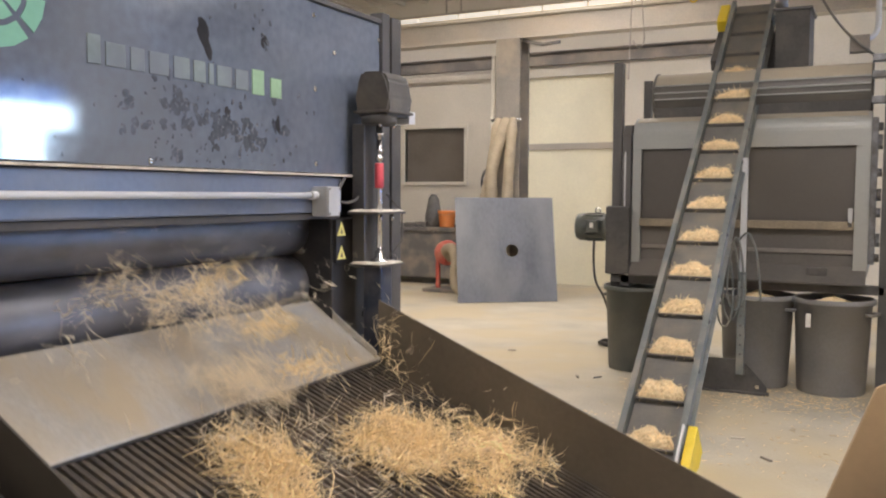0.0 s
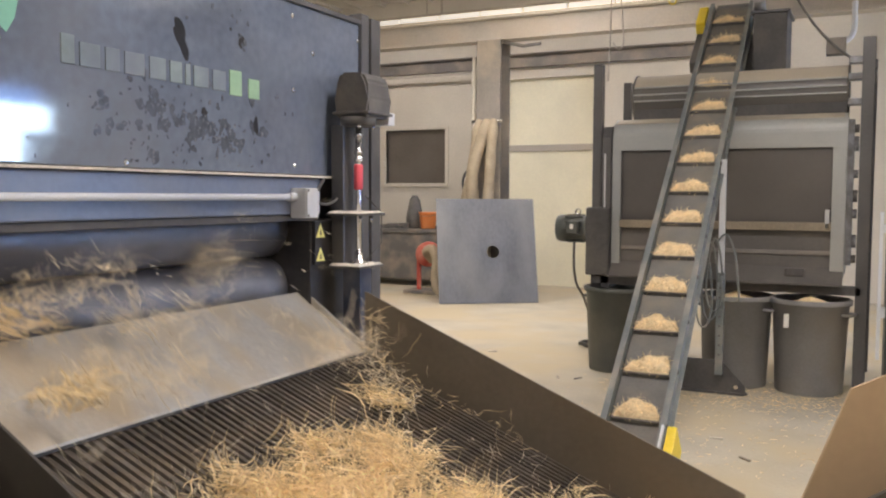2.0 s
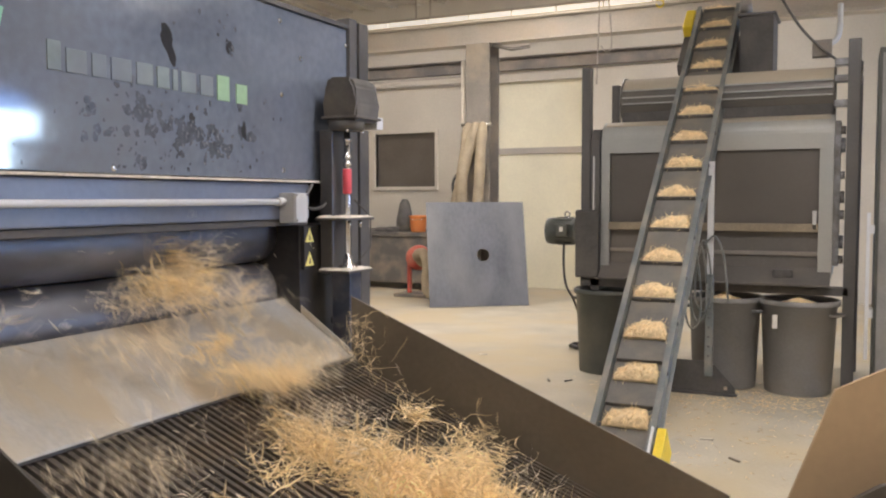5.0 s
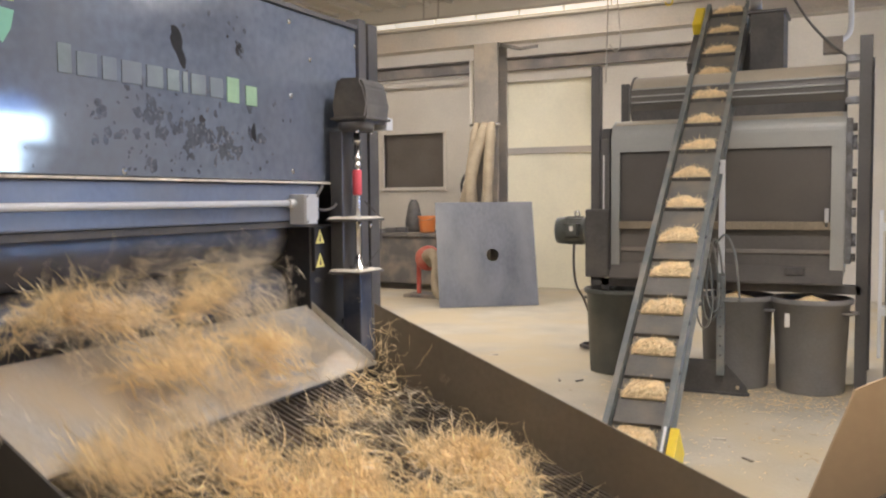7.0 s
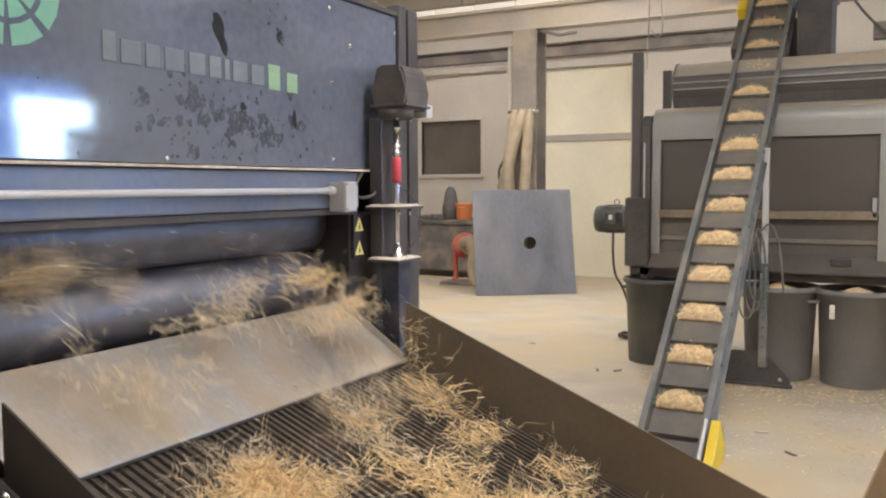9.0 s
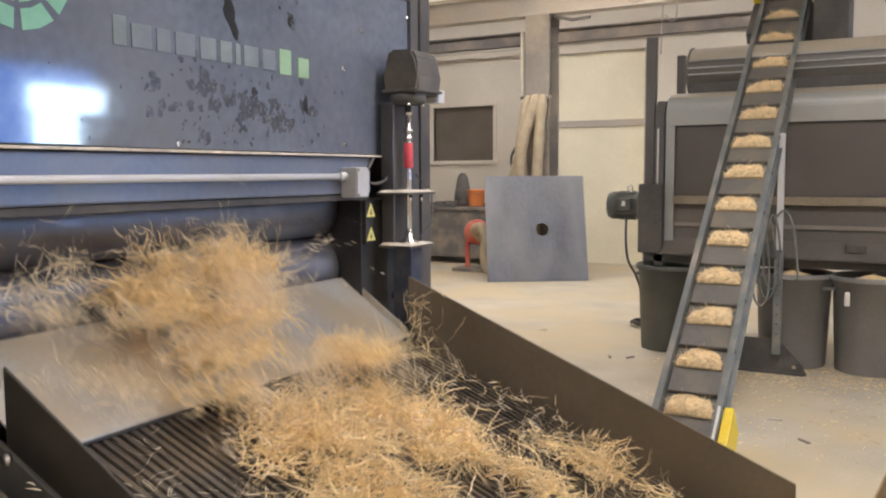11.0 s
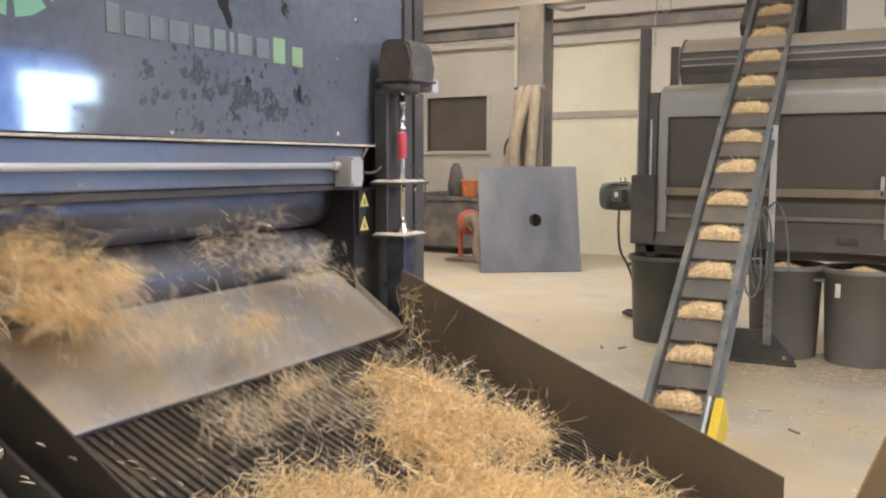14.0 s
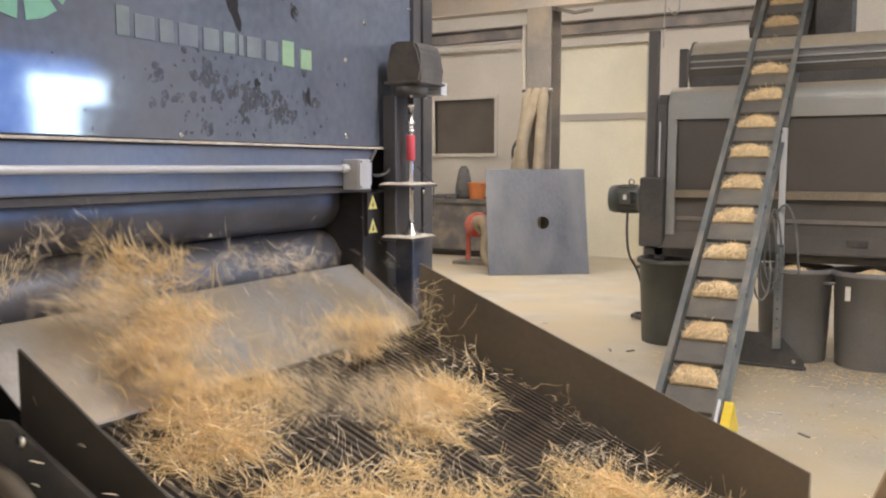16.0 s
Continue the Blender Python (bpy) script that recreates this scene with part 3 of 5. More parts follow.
def rollers():
    out = []
    for zc, name in ((1.295, "roller"), (1.018, "roller")):
        r = thing(name, (-2.555, 1.2, zc), "polished dark steel crushing roller, dusty", "roller", group="crushing rollers")
        bm = B()
        seg, n = 56, 60
        rings = []
        for j in range(n + 1):
            y = -2.0 + 4.06 * j / n
            rings.append([bm.verts.new((0.137 * math.cos(2 * math.pi * i / seg), y, 0.137 * math.sin(2 * math.pi * i / seg))) for i in range(seg)])
        for a, b in zip(rings, rings[1:]):
            for i in range(seg):
                f = bm.faces.new((a[i], a[(i + 1) % seg], b[(i + 1) % seg], b[i]))
                f.smooth = True
        bm.faces.new(rings[0][::-1])
        bm.faces.new(rings[-1])
        ob = new("barrel", mesh_of("barrel", bm, M_roller))
        ob.parent = r
        bm = B()
        add_cyl(bm, (0, 2.06, 0), (0, 2.2, 0), 0.04)
        ob = new("shaft", mesh_of("shaft", bm, M_chrome))
        ob.parent = r
        out.append(r)
    return out


def actuator():
    a = thing("screw_actuator", (-2.16, 3.47, 0.8), "dusty motorised screw actuator with a red sleeve and flanges", "actuator")
    x, y = -2.16, 3.47
    bm = B()
    prof = [(-0.105, 1.815), (0.105, 1.815), (0.108, 1.90), (0.098, 1.98), (0.07, 2.02), (-0.07, 2.025), (-0.095, 1.99), (-0.105, 1.9)]
    add_prism(bm, [(x + u * 0.85, z) for u, z in prof], 'y', y - 0.065, y + 0.15)
    bmesh.ops.bevel(bm, geom=list(bm.edges), offset=0.012, segments=2, affect='EDGES')
    hd = part("motor_cover", bm, M_motorgrey, a, "dusty dark motor cover")
    boxpart("rim", hd, M_motorgrey, x - 0.098, x + 0.098, y - 0.073, y + 0.157, 1.83, 1.842, 0.003)
    boxpart("terminal_box", a, M_galv, x + 0.0, x + 0.085, y + 0.14, y + 0.20, 1.79, 1.85, 0.004, "pale grey terminal box")
    bm = B()
    add_lathe(bm, [(0.075, 1.775), (0.085, 1.79), (0.085, 1.815), (0.06, 1.82)], 24, (x, y, 0))
    part("gear_flange", bm, M_matte, a)
    for k in range(4):
        bm = B()
        ang = k * math.pi / 2 + 0.6
        add_cyl(bm, (x + 0.07 * math.cos(ang), y + 0.07 * math.sin(ang), 1.765), (x + 0.07 * math.cos(ang), y + 0.07 * math.sin(ang), 1.78), 0.009, seg=6)
        part("bolt", bm, M_chrome, a)
    boxpart("mounting_tube", a, M_black, x - 0.115, x - 0.045, y - 0.06, y + 0.05, 1.1, 1.78, 0.006)
    bm = B()
    add_cyl(bm, (x, y, 1.10), (x, y, 1.78), 0.014, seg=14)
    part("screw_rod", bm, M_chrome, a, "bright steel rod")
    for zz in (1.725, 1.645, 1.61):
        bm = B()
        add_cyl(bm, (x, y, zz), (x, y, zz + 0.018), 0.02, seg=12)
        part("collar", bm, M_chrome, a)
    bm = B()
    add_lathe(bm, [(0.018, 1.478), (0.022, 1.485), (0.022, 1.59), (0.018, 1.598)], 16, (x, y, 0))
    part("sleeve", bm, M_red, a, "faded red plastic sleeve")
    for zz, rad in ((1.355, 0.125), (1.108, 0.11)):
        bm = B()
        add_box(bm, x - 0.10, x + 0.075, y - rad, y + rad, zz, zz + 0.012, 0.003)
        fl = part("flange_plate", bm, M_matte, a)
        bm = B()
        rnd = random.Random(int(zz * 100))
        g = 14
        grid = [[bm.verts.new((x - 0.098 + 0.17 * i / g, y - rad + 0.003 + (2 * rad - 0.006) * j / g,
                               zz + 0.0125 + (0.0 if i in (0, g) or j in (0, g) else rnd.uniform(0.002, 0.012)))) for j in range(g + 1)] for i in range(g + 1)]
        for i in range(g):
            for j in range(g):
                bm.faces.new((grid[i][j], grid[i + 1][j], grid[i + 1][j + 1], grid[i][j + 1]))
        part("dust_layer", bm, M_dust, fl, "pale straw dust lying on the flange")
    for dy in (-0.05, 0.05):
        bm = B()
        add_cyl(bm, (x + 0.04, y + dy, 1.32), (x + 0.04, y + dy, 1.355), 0.008, seg=6)
        part("bolt", bm, M_chrome, a)
    bm = B()
    add_lathe(bm, [(0.05, 1.12), (0.045, 1.135), (0.022, 1.15), (0.02, 1.18)], 20, (x, y, 0))
    part("boss", bm, M_chrome, a)
    boxpart("foot_tube", a, M_navy, x - 0.055, x + 0.045, y - 0.055, y + 0.045, 0.0, 1.106, 0.008, "dark blue square tube")
    bm = B()
    add_tube(bm, [(x + 0.02, y + 0.03, 1.45), (x + 0.05, y + 0.13, 1.37), (x + 0.05, y + 0.13, 1.22), (x + 0.02, y + 0.04, 1.14)], 0.004, 5)
    part("cable", bm, M_matte, a)
    return a


# chute: slide sheet, grate of bars, two side walls
SL = 0.395                       # fall of the grate per metre
GX0, GZ0, GX1 = -2.06, 0.664, -0.40
YA, YB = 1.40, 3.30


def grate_z(x):
    return GZ0 - SL * (x - GX0)


def chute():
    c = thing("discharge_chute", (-1.4, 2.35, 0), "brown steel discharge chute with a slotted grate and side walls", "chute")
    bm = B()
    # bent steel slide sheet under the rollers
    prof = [(-2.39, 0.930), (-2.215, 0.806), (-2.036, 0.684), (-2.033, 0.676), (-2.212, 0.797), (-2.39, 0.921)]
    add_prism(bm, prof, 'y', YA, YB)
    part("slide_sheet", bm, M_steel, c, "bright dusty steel slide sheet")
    bm = B()
    add_prism(bm, [(-2.39, 0.932), (-2.39, 0.965), (-2.036, 0.719), (-2.036, 0.687)], 'y', YB - 0.035, YB - 0.028)
    part("side_strip", bm, M_steel, c, "bright angle strip")
    bm = B()
    add_prism(bm, [(-2.037, 0.674), (-2.037, 0.664), (-2.043, 0.664), (-2.043, 0.678)], 'y', YA, YB)
    part("slide_edge", bm, M_matte, c)
    # far wall and near wall, thin plates with a folded lip
    def wall(y, z_up, th, x0, x1, up1):
        bm = B()
        poly = [(x0, grate_z(x0) + z_up), (x1, grate_z(x1) + up1), (x1, max(grate_z(x1) - 0.12, 0.0)), (x0 + 0.9, max(grate_z(x0 + 0.9) - 0.16, 0.0)), (x0, grate_z(x0) - 0.16)]
        add_prism(bm, poly, 'y', y, y + th)
        return bm
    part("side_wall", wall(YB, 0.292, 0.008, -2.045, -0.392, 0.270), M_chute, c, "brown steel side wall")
    # the near plate is coloured darker than the far one
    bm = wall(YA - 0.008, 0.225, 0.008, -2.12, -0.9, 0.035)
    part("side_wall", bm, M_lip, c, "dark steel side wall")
    # cross beams under the bars and legs
    for xx in (-1.95, -1.3, -0.65):
        boxpart("cross_member", c, M_matte, xx - 0.025, xx + 0.025, YA, YB, grate_z(xx) - 0.11, grate_z(xx) - 0.035, 0.004)
    boxpart("pan", c, M_matte, -2.0, -0.4, YA + 0.01, YB - 0.01, 0.0, 0.03)
    for xx in (-1.9, -1.0):
        for yy in (YA - 0.05, YB + 0.012):
            boxpart("leg", c, M_matte, xx, xx + 0.04, yy, yy + 0.04, 0.0, grate_z(xx) - 0.05, 0.004)
    # left-hand supporting brackets beside the near wall
    bm = B()
    add_tube(bm, smooth_path([(-2.20, 1.30, 0.62), (-2.0, 1.28, 0.60), (-1.80, 1.24, 0.50), (-1.5, 1.2, 0.36)]), 0.03, 12)
    part("side_rail", bm, M_chute, c, "round dark side rail")
    bm = B()
    add_prism(bm, [(-2.3, 0.72), (-2.08, 0.74), (-1.6, 0.52), (-1.6, 0.40), (-2.3, 0.5)], 'y', 1.33, 1.345)
    part("gusset", bm, M_matte, c)
    bm = B()
    add_lathe(bm, [(0.018, 0), (0.018, 0.01), (0.010, 0.016)], 12, m=Matrix.Translation((-2.02, 1.33, 0.70)) @ Matrix.Rotation(radians(90), 4, 'X'))
    part("bolt", bm, M_chrome, c)
    return c


def grate_bars(parent):
    """Slats of the grate, running down the slope, with gaps between."""
    bm = B()
    L = math.hypot(GX1 - GX0, SL * (GX1 - GX0))
    w, h = 0.0085, 0.03
    add_box(bm, 0, L, -w / 2, w / 2, -h, 0)
    me = mesh_of("slat", bm, M_bar)
    turn = Matrix.Rotation(math.atan(SL), 4, 'Y')
    n = 112
    base = Matrix.Translation(-Vector(parent.location))
    for i in range(n):
        y = YA + 0.012 + (YB - YA - 0.024) * i / (n - 1)
        ob = new("slat", me)
        ob.parent = parent
        ob.matrix_basis = base @ Matrix.Translation((GX0, y, GZ0 + (0.004 if i % 2 else -0.003))) @ turn


MILL = machine()
ROLLERS = rollers()
actuator()
CHUTE = chute()

# ---- second machine: drum cleaner ----
def drum_cleaner():
    d = thing("drum_cleaner", (-0.98, 7.4, 0), "grey rotary drum cleaner with a hooded front opening and black posts", "machine")
    YF = 6.9
    x0, x1 = -1.85, -0.125
    # hood: rounded cross-section swept along x
    def hood_prof(off):
        pts = [(YF + off, 1.82), (YF + off, 1.93)]
        for k in range(9):
            a = math.pi - k * math.pi / 2 / 8
            pts.append((YF + 0.14 + (0.14 - off) * math.cos(a), 1.935 + (0.14 - off) * math.sin(a)))
        pts.append((YF + 0.75, 2.075 - off))
        return pts
    outer, inner = hood_prof(0.0), hood_prof(0.006)
    bm = B()
    add_prism(bm, outer + inner[::-1], 'x', x0, x1)
    for f in bm.faces:
        f.smooth = False
    part("hood", bm, M_hood, d, "silver-grey rounded hood")
    bm = B()
    arc = [(YF + 0.14 + q * math.cos(a), 1.935 + q * math.sin(a)) for q, rng in ((0.1445, range(4, 9)), (0.1412, range(8, 3, -1))) for a in (math.pi - k * math.pi / 2 / 8 for k in rng)]
    add_prism(bm, arc[:5] + [(YF + 0.7, 2.0795), (YF + 0.7, 2.0762)] + arc[5:], 'x', x0 + 0.02, x1 - 0.02)
    part("dust_layer", bm, M_drumtop, d, "tan dust lying on the hood")
    # front frame round the opening
    boxpart("front_frame", d, M_hood, x0, -1.785, YF, YF + 0.02, 0.87, 1.82, 0.003)
    boxpart("front_frame", d, M_hood, -0.215, x1, YF, YF + 0.02, 0.87, 1.82, 0.003)
    boxpart("ledge", d, M_ledge, -1.785, -0.215, YF - 0.03, YF + 0.06, 1.20, 1.262, 0.006, "ledge thick with straw dust")
    boxpart("cover_sheet", d, M_sheet, -1.785, -0.215, YF + 0.03, YF + 0.038, 1.262, 1.82, 0.002, "dark smooth cover sheet in the opening")
    boxpart("lower_panel", d, M_low, -1.785, -0.215, YF + 0.03, YF + 0.05, 0.90, 1.20)
    boxpart("middle_rib", d, M_inner, -1.785, -0.215, YF + 0.012, YF + 0.028, 1.02, 1.05, 0.003)
    bm = B()
    add_prism(bm, [(YF - 0.10, 0.80), (YF - 0.10, 0.815), (YF + 0.03, 0.93), (YF + 0.045, 0.92), (YF - 0.085, 0.80)], 'x', x0, x1)
    part("apron", bm, M_low, d, "dusty sloping lower apron")
    boxpart("lower_beam", d, M_matte, -2.02, 0.0, YF - 0.02, YF + 0.08, 0.73, 0.795, 0.004)
    boxpart("hinge", d, M_matte, -0.52, -0.38, YF - 0.06, YF - 0.02, 0.86, 0.92, 0.01, "black hinge block")
    boxpart("back_plate", d, M_inner, x0, x1, YF + 1.15, YF + 1.18, 0.8, 2.07)
    boxpart("floor_pan", d, M_inner, x0, x1, YF + 0.06, YF + 1.15, 0.86, 0.88)
    for xx in (x0 - 0.006, x1):
        bm = B()
        add_prism(bm, [(YF + 0.0, 0.86), (YF + 1.18, 0.86), (YF + 1.18, 2.07), (YF + 0.14, 2.08), (YF + 0.04, 2.03), (YF, 1.93)], 'x', xx, xx + 0.006)
        part("side_plate", bm, M_hood, d)
    # upper drum: pale top colour holds dust and lit tone, lower half coloured darker
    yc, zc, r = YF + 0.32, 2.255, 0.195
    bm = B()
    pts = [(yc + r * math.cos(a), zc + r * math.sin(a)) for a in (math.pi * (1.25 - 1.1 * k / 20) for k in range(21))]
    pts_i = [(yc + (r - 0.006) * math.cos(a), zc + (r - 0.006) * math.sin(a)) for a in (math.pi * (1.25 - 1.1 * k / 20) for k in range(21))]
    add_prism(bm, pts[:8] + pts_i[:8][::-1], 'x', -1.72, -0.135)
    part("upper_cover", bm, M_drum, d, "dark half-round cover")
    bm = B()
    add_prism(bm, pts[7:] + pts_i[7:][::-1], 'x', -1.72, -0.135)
    part("upper_cover", bm, M_drumtop, d, "dusty top of the cover, its lit tone put in the colour")
    boxpart("upper_skirt", d, M_matte, -1.72, -0.135, yc - 0.17, yc - 0.12, 2.075, 2.20, 0.004)
    for zz, dx in ((2.33, -0.186), (2.27, -0.205), (2.22, -0.2)):
        boxpart("seam", d, M_hood, -1.72, -0.14, yc + dx - 0.004, yc + dx + 0.012, zz, zz + 0.012, 0.002)
    for xx in (-1.735, -0.135):
        bm = B()
        add_cyl(bm, (xx, yc, zc), (xx + 0.015, yc, zc), r + 0.01, seg=32)
        part("end_disc", bm, M_drum, d)
    # right-hand bearing side with bolts and brackets
    boxpart("bearing_plate", d, M_hub, -0.118, -0.075, YF + 0.02, YF + 0.3, 0.95, 2.02, 0.004, "bright side plate")
    for k in range(7):
        bm = B()
        zz = (1.0, 1.13, 1.33, 1.46, 1.62, 1.84, 1.95)[k]
        add_cyl(bm, (-0.075, YF + 0.02, zz), (-0.045, YF + 0.02, zz), (0.03, 0.05, 0.035, 0.045, 0.03, 0.055, 0.03)[k], seg=14)
        part("side_bolt", bm, M_hub if k % 3 else M_matte, d)
    for zz in (2.12, 2.3, 2.42):
        boxpart("bracket", d, M_hub, -0.13, -0.03, YF + 0.0, YF + 0.10, zz, zz + 0.05, 0.006)
    boxpart("latch", d, M_box, -0.255, -0.225, YF - 0.03, YF, 1.22, 1.36, 0.004, "pale latch")
    # posts
    for a in ((-0.04, 0.045, YF - 0.02, YF + 0.07, 0, 2.60), (0.0, 0.07, YF + 0.95, YF + 1.03, 0, 2.45), (-2.03, -1.955, YF + 0.02, YF + 0.1, 0.0, 2.53), (-2.03, -1.96, YF + 1.0, YF + 1.07, 0, 2.5)):
        boxpart("post", d, M_black, *a, 0.004)
    boxpart("top_beam", d, M_black, -0.03, 0.06, YF + 0.07, YF + 0.95, 2.38, 2.45, 0.003)
    bm = B()
    add_prism(bm, [(YF - 0.02, 0.70), (YF + 0.25, 0.70), (YF + 0.25, 1.95), (YF + 0.15, 2.02), (YF + 0.04, 2.02), (YF - 0.02, 1.93)], 'x', -1.935, -1.865)
    part("guard", bm, M_black, d, "black belt guard with a rounded top")
    boxpart("gearbox", d, M_matte, -2.06, -1.86, YF - 0.06, YF + 0.22, 0.80, 1.36, 0.02)
    boxpart("strip", d, M_galv, -1.915, -1.905, YF - 0.032, YF - 0.02, 1.32, 1.80)
    boxpart("name_plate", d, M_paper, -1.90, -1.72, YF - 0.035, YF - 0.022, 0.795, 0.83, 0.0, "pale plate")
    # drive motor
    bm = B()
    mx = Matrix.Translation((-2.34, YF + 0.06, 1.18)) @ Matrix.Rotation(radians(90), 4, 'Y')
    add_lathe(bm, [(0.06, 0), (0.105, 0.012), (0.115, 0.04), (0.115, 0.08), (0.108, 0.085), (0.108, 0.25), (0.118, 0.26), (0.118, 0.285)], 28, m=mx)
    mo = part("motor", bm, M_bindark, d, "dark green electric motor")
    for k in range(12):
        ang = 2 * math.pi * k / 12
        bm = B()
        add_box(bm, -2.25, -2.10, -0.003, 0.003, 0.105, 0.119, m=Matrix.Translation((0, YF + 0.06, 1.18)) @ Matrix.Rotation(ang, 4, 'X'))
        part("fin", bm, M_bindark, mo)
    boxpart("terminal_box", mo, M_bindark, -2.21, -2.12, YF - 0.10, YF - 0.05, 1.14, 1.24, 0.006)
    boxpart("rating_plate", mo, M_paper, -2.18, -2.15, YF - 0.103, YF - 0.1005, 1.18, 1.22)
    bm = B()
    add_tube(bm, [(-2.16 + 0.022 * math.cos(a), YF + 0.06, 1.32 + 0.022 * math.sin(a)) for a in (2 * math.pi * k / 12 for k in range(13))], 0.006, 6)
    part("lifting_eye", bm, M_chrome, mo)
    bm = B()
    add_tube(bm, smooth_path([(-2.17, YF, 1.08), (-2.175, YF + 0.01, 0.9), (-2.165, YF + 0.05, 0.72), (-2.13, YF + 0.2, 0.55), (-2.11, YF + 0.45, 0.2), (-2.15, YF + 0.5, 0.012)]), 0.010, 7)
    part("motor_cable", bm, M_matte, d)
    # feed hopper on top
    h = boxpart("feed_hopper", d, M_matte, -0.86, -0.60, YF + 0.60, YF + 1.05, 2.10, 2.95, 0.006, "black feed hopper box")
    boxpart("hopper_flange", h, M_black, -0.88, -0.58, YF + 0.58, YF + 1.07, 2.95, 2.97, 0.003)
    for a in ((-1.34, -1.33, YF + 0.98, YF + 1.45), (-0.875, -0.865, YF + 1.07, YF + 1.45), (-1.33, -0.875, YF + 1.44, YF + 1.45), (-1.33, -0.875, YF + 0.98, YF + 0.99)):
        boxpart("head_chute", d, M_matte, a[0], a[1], a[2], a[3], 2.0, 2.86)
    boxpart("head_chute", d, M_matte, -1.33, -0.875, YF + 0.99, YF + 1.44, 2.0, 2.02)
    bm = B()
    add_tube(bm, smooth_path([(-0.55, YF + 0.3, 3.05), (-0.40, YF + 0.35, 2.80), (-0.25, YF + 0.35, 2.62), (-0.12, YF + 0.3, 2.5)]), 0.010, 7)
    part("power_cable", bm, M_matte, d)
    bm = B()
    add_tube(bm, smooth_path([(-0.11, YF + 0.6, 2.98), (-0.11, YF + 0.55, 2.76), (-0.14, YF + 0.5, 2.68), (-0.2, YF + 0.45, 2.64)]), 0.021, 10)
    part("pipe", bm, M_box, d, "pale grey bent pipe")
    boxpart("control_block", d, M_inner, -0.30, -0.16, YF + 0.4, YF + 0.5, 2.55, 2.68, 0.006)
    return d


def control_cabinet():
    c = thing("control_cabinet", (0.45, 7.0, 0), "tall dark grey-green steel cabinet beside the black post", "cabinet")
    boxpart("body", c, M_bindark, 0.16, 0.80, 6.72, 7.3, 0.08, 2.5, 0.008)
    boxpart("door", c, M_bin, 0.18, 0.78, 6.705, 6.718, 0.12, 2.46, 0.004)
    boxpart("plinth", c, M_matte, 0.18, 0.78, 6.76, 7.28, 0.0, 0.078)
    boxpart("edge_strip", c, M_galv, 0.105, 0.13, 6.74, 6.77, 0.3, 1.35, 0.003)
    boxpart("bracket", c, M_galv, 0.13, 0.158, 6.75, 6.9, 0.6, 0.66)
    boxpart("bracket", c, M_galv, 0.13, 0.158, 6.75, 6.9, 1.2, 1.26)
    return c


def bin_thing(x, y, material, label, fill):
    b = thing("waste_bin", (x, y, 0), label, "bin", group="waste bins under the drum cleaner")
    prof = [(0.23, 0.0), (0.236, 0.01), (0.266, 0.655), (0.285, 0.66), (0.288, 0.672), (0.288, 0.695), (0.28, 0.70), (0.268, 0.70), (0.256, 0.66), (0.225, 0.025), (0.02, 0.02)]
    bm = B()
    add_lathe(bm, prof, 40, (x, y, 0))
    part("shell", bm, material, b)
    for k, a in enumerate((radians(-200), radians(-20))):
        bm = B()
        cx, cy = x + 0.285 * math.cos(a), y + 0.285 * math.sin(a)
        t = Vector((-math.sin(a), math.cos(a), 0))
        o = Vector((math.cos(a), math.sin(a), 0))
        p = Vector((cx, cy, 0.60))
        add_tube(bm, [p - t * 0.07 - o * 0.03, p - t * 0.06 + o * 0.025, p + t * 0.06 + o * 0.025, p + t * 0.07 - o * 0.03], 0.013, 7)
        part("handle", bm, material, b)
    if fill:
        bm = B()
        rnd = random.Random(int(x * 100))
        g, R = 20, 0.25
        rings = []
        for i in range(8):
            r = R * (1 - i / 7.0)
            rings.append([bm.verts.new((x + r * math.cos(2 * math.pi * k / g), y + r * math.sin(2 * math.pi * k / g), 0.63 + 0.10 * (i / 7.0) ** 1.2 * fill + rnd.uniform(0, 0.015))) for k in range(g)])
        for a, c in zip(rings, rings[1:]):
            for k in range(g):
                bm.faces.new((a[k], a[(k + 1) % g], c[(k + 1) % g], c[k]))
        s = solo("chip_heap", bm, M_chip, "heap of pale hurd chips filling a bin", "chips", kind="stuff")
    return b


drum_cleaner()
control_cabinet()
bin_thing(-1.83, 7.06, M_bindark, "dark green plastic bin on the floor under the drive", 0)
BIN_B = bin_thing(-0.87, 6.93, M_bin, "grey plastic bin filled with chips", 0.8)
BIN_C = bin_thing(-0.335, 6.90, M_bin, "grey plastic bin with a small pale label", 0.7)
boxpart("label_plate", BIN_C, M_paper, -0.50, -0.465, 6.64, 6.648, 0.50, 0.60)

# ---- inclined cleated conveyor ----
CA = Vector((-1.093, 4.40, 0.028))
CU = Vector((0, 0.7577, 0.6526)).normalized()
CN = Vector((0, -0.6526, 0.7577))
CLEN = 4.72
S0 = 0.1716           # distance from this tail pivot to the mark at which the pitch is counted
PITCH, SPEED = 0.3195, 0.4155
HW = 0.138


def conveyor_frame():
    """Matrix from conveyor space (x across, y up the slope, z out of the belt) to the world."""
    return Matrix(((1, 0, 0, CA.x), (0, CU.y, CN.y, CA.y), (0, CU.z, CN.z, CA.z), (0, 0, 0, 1)))


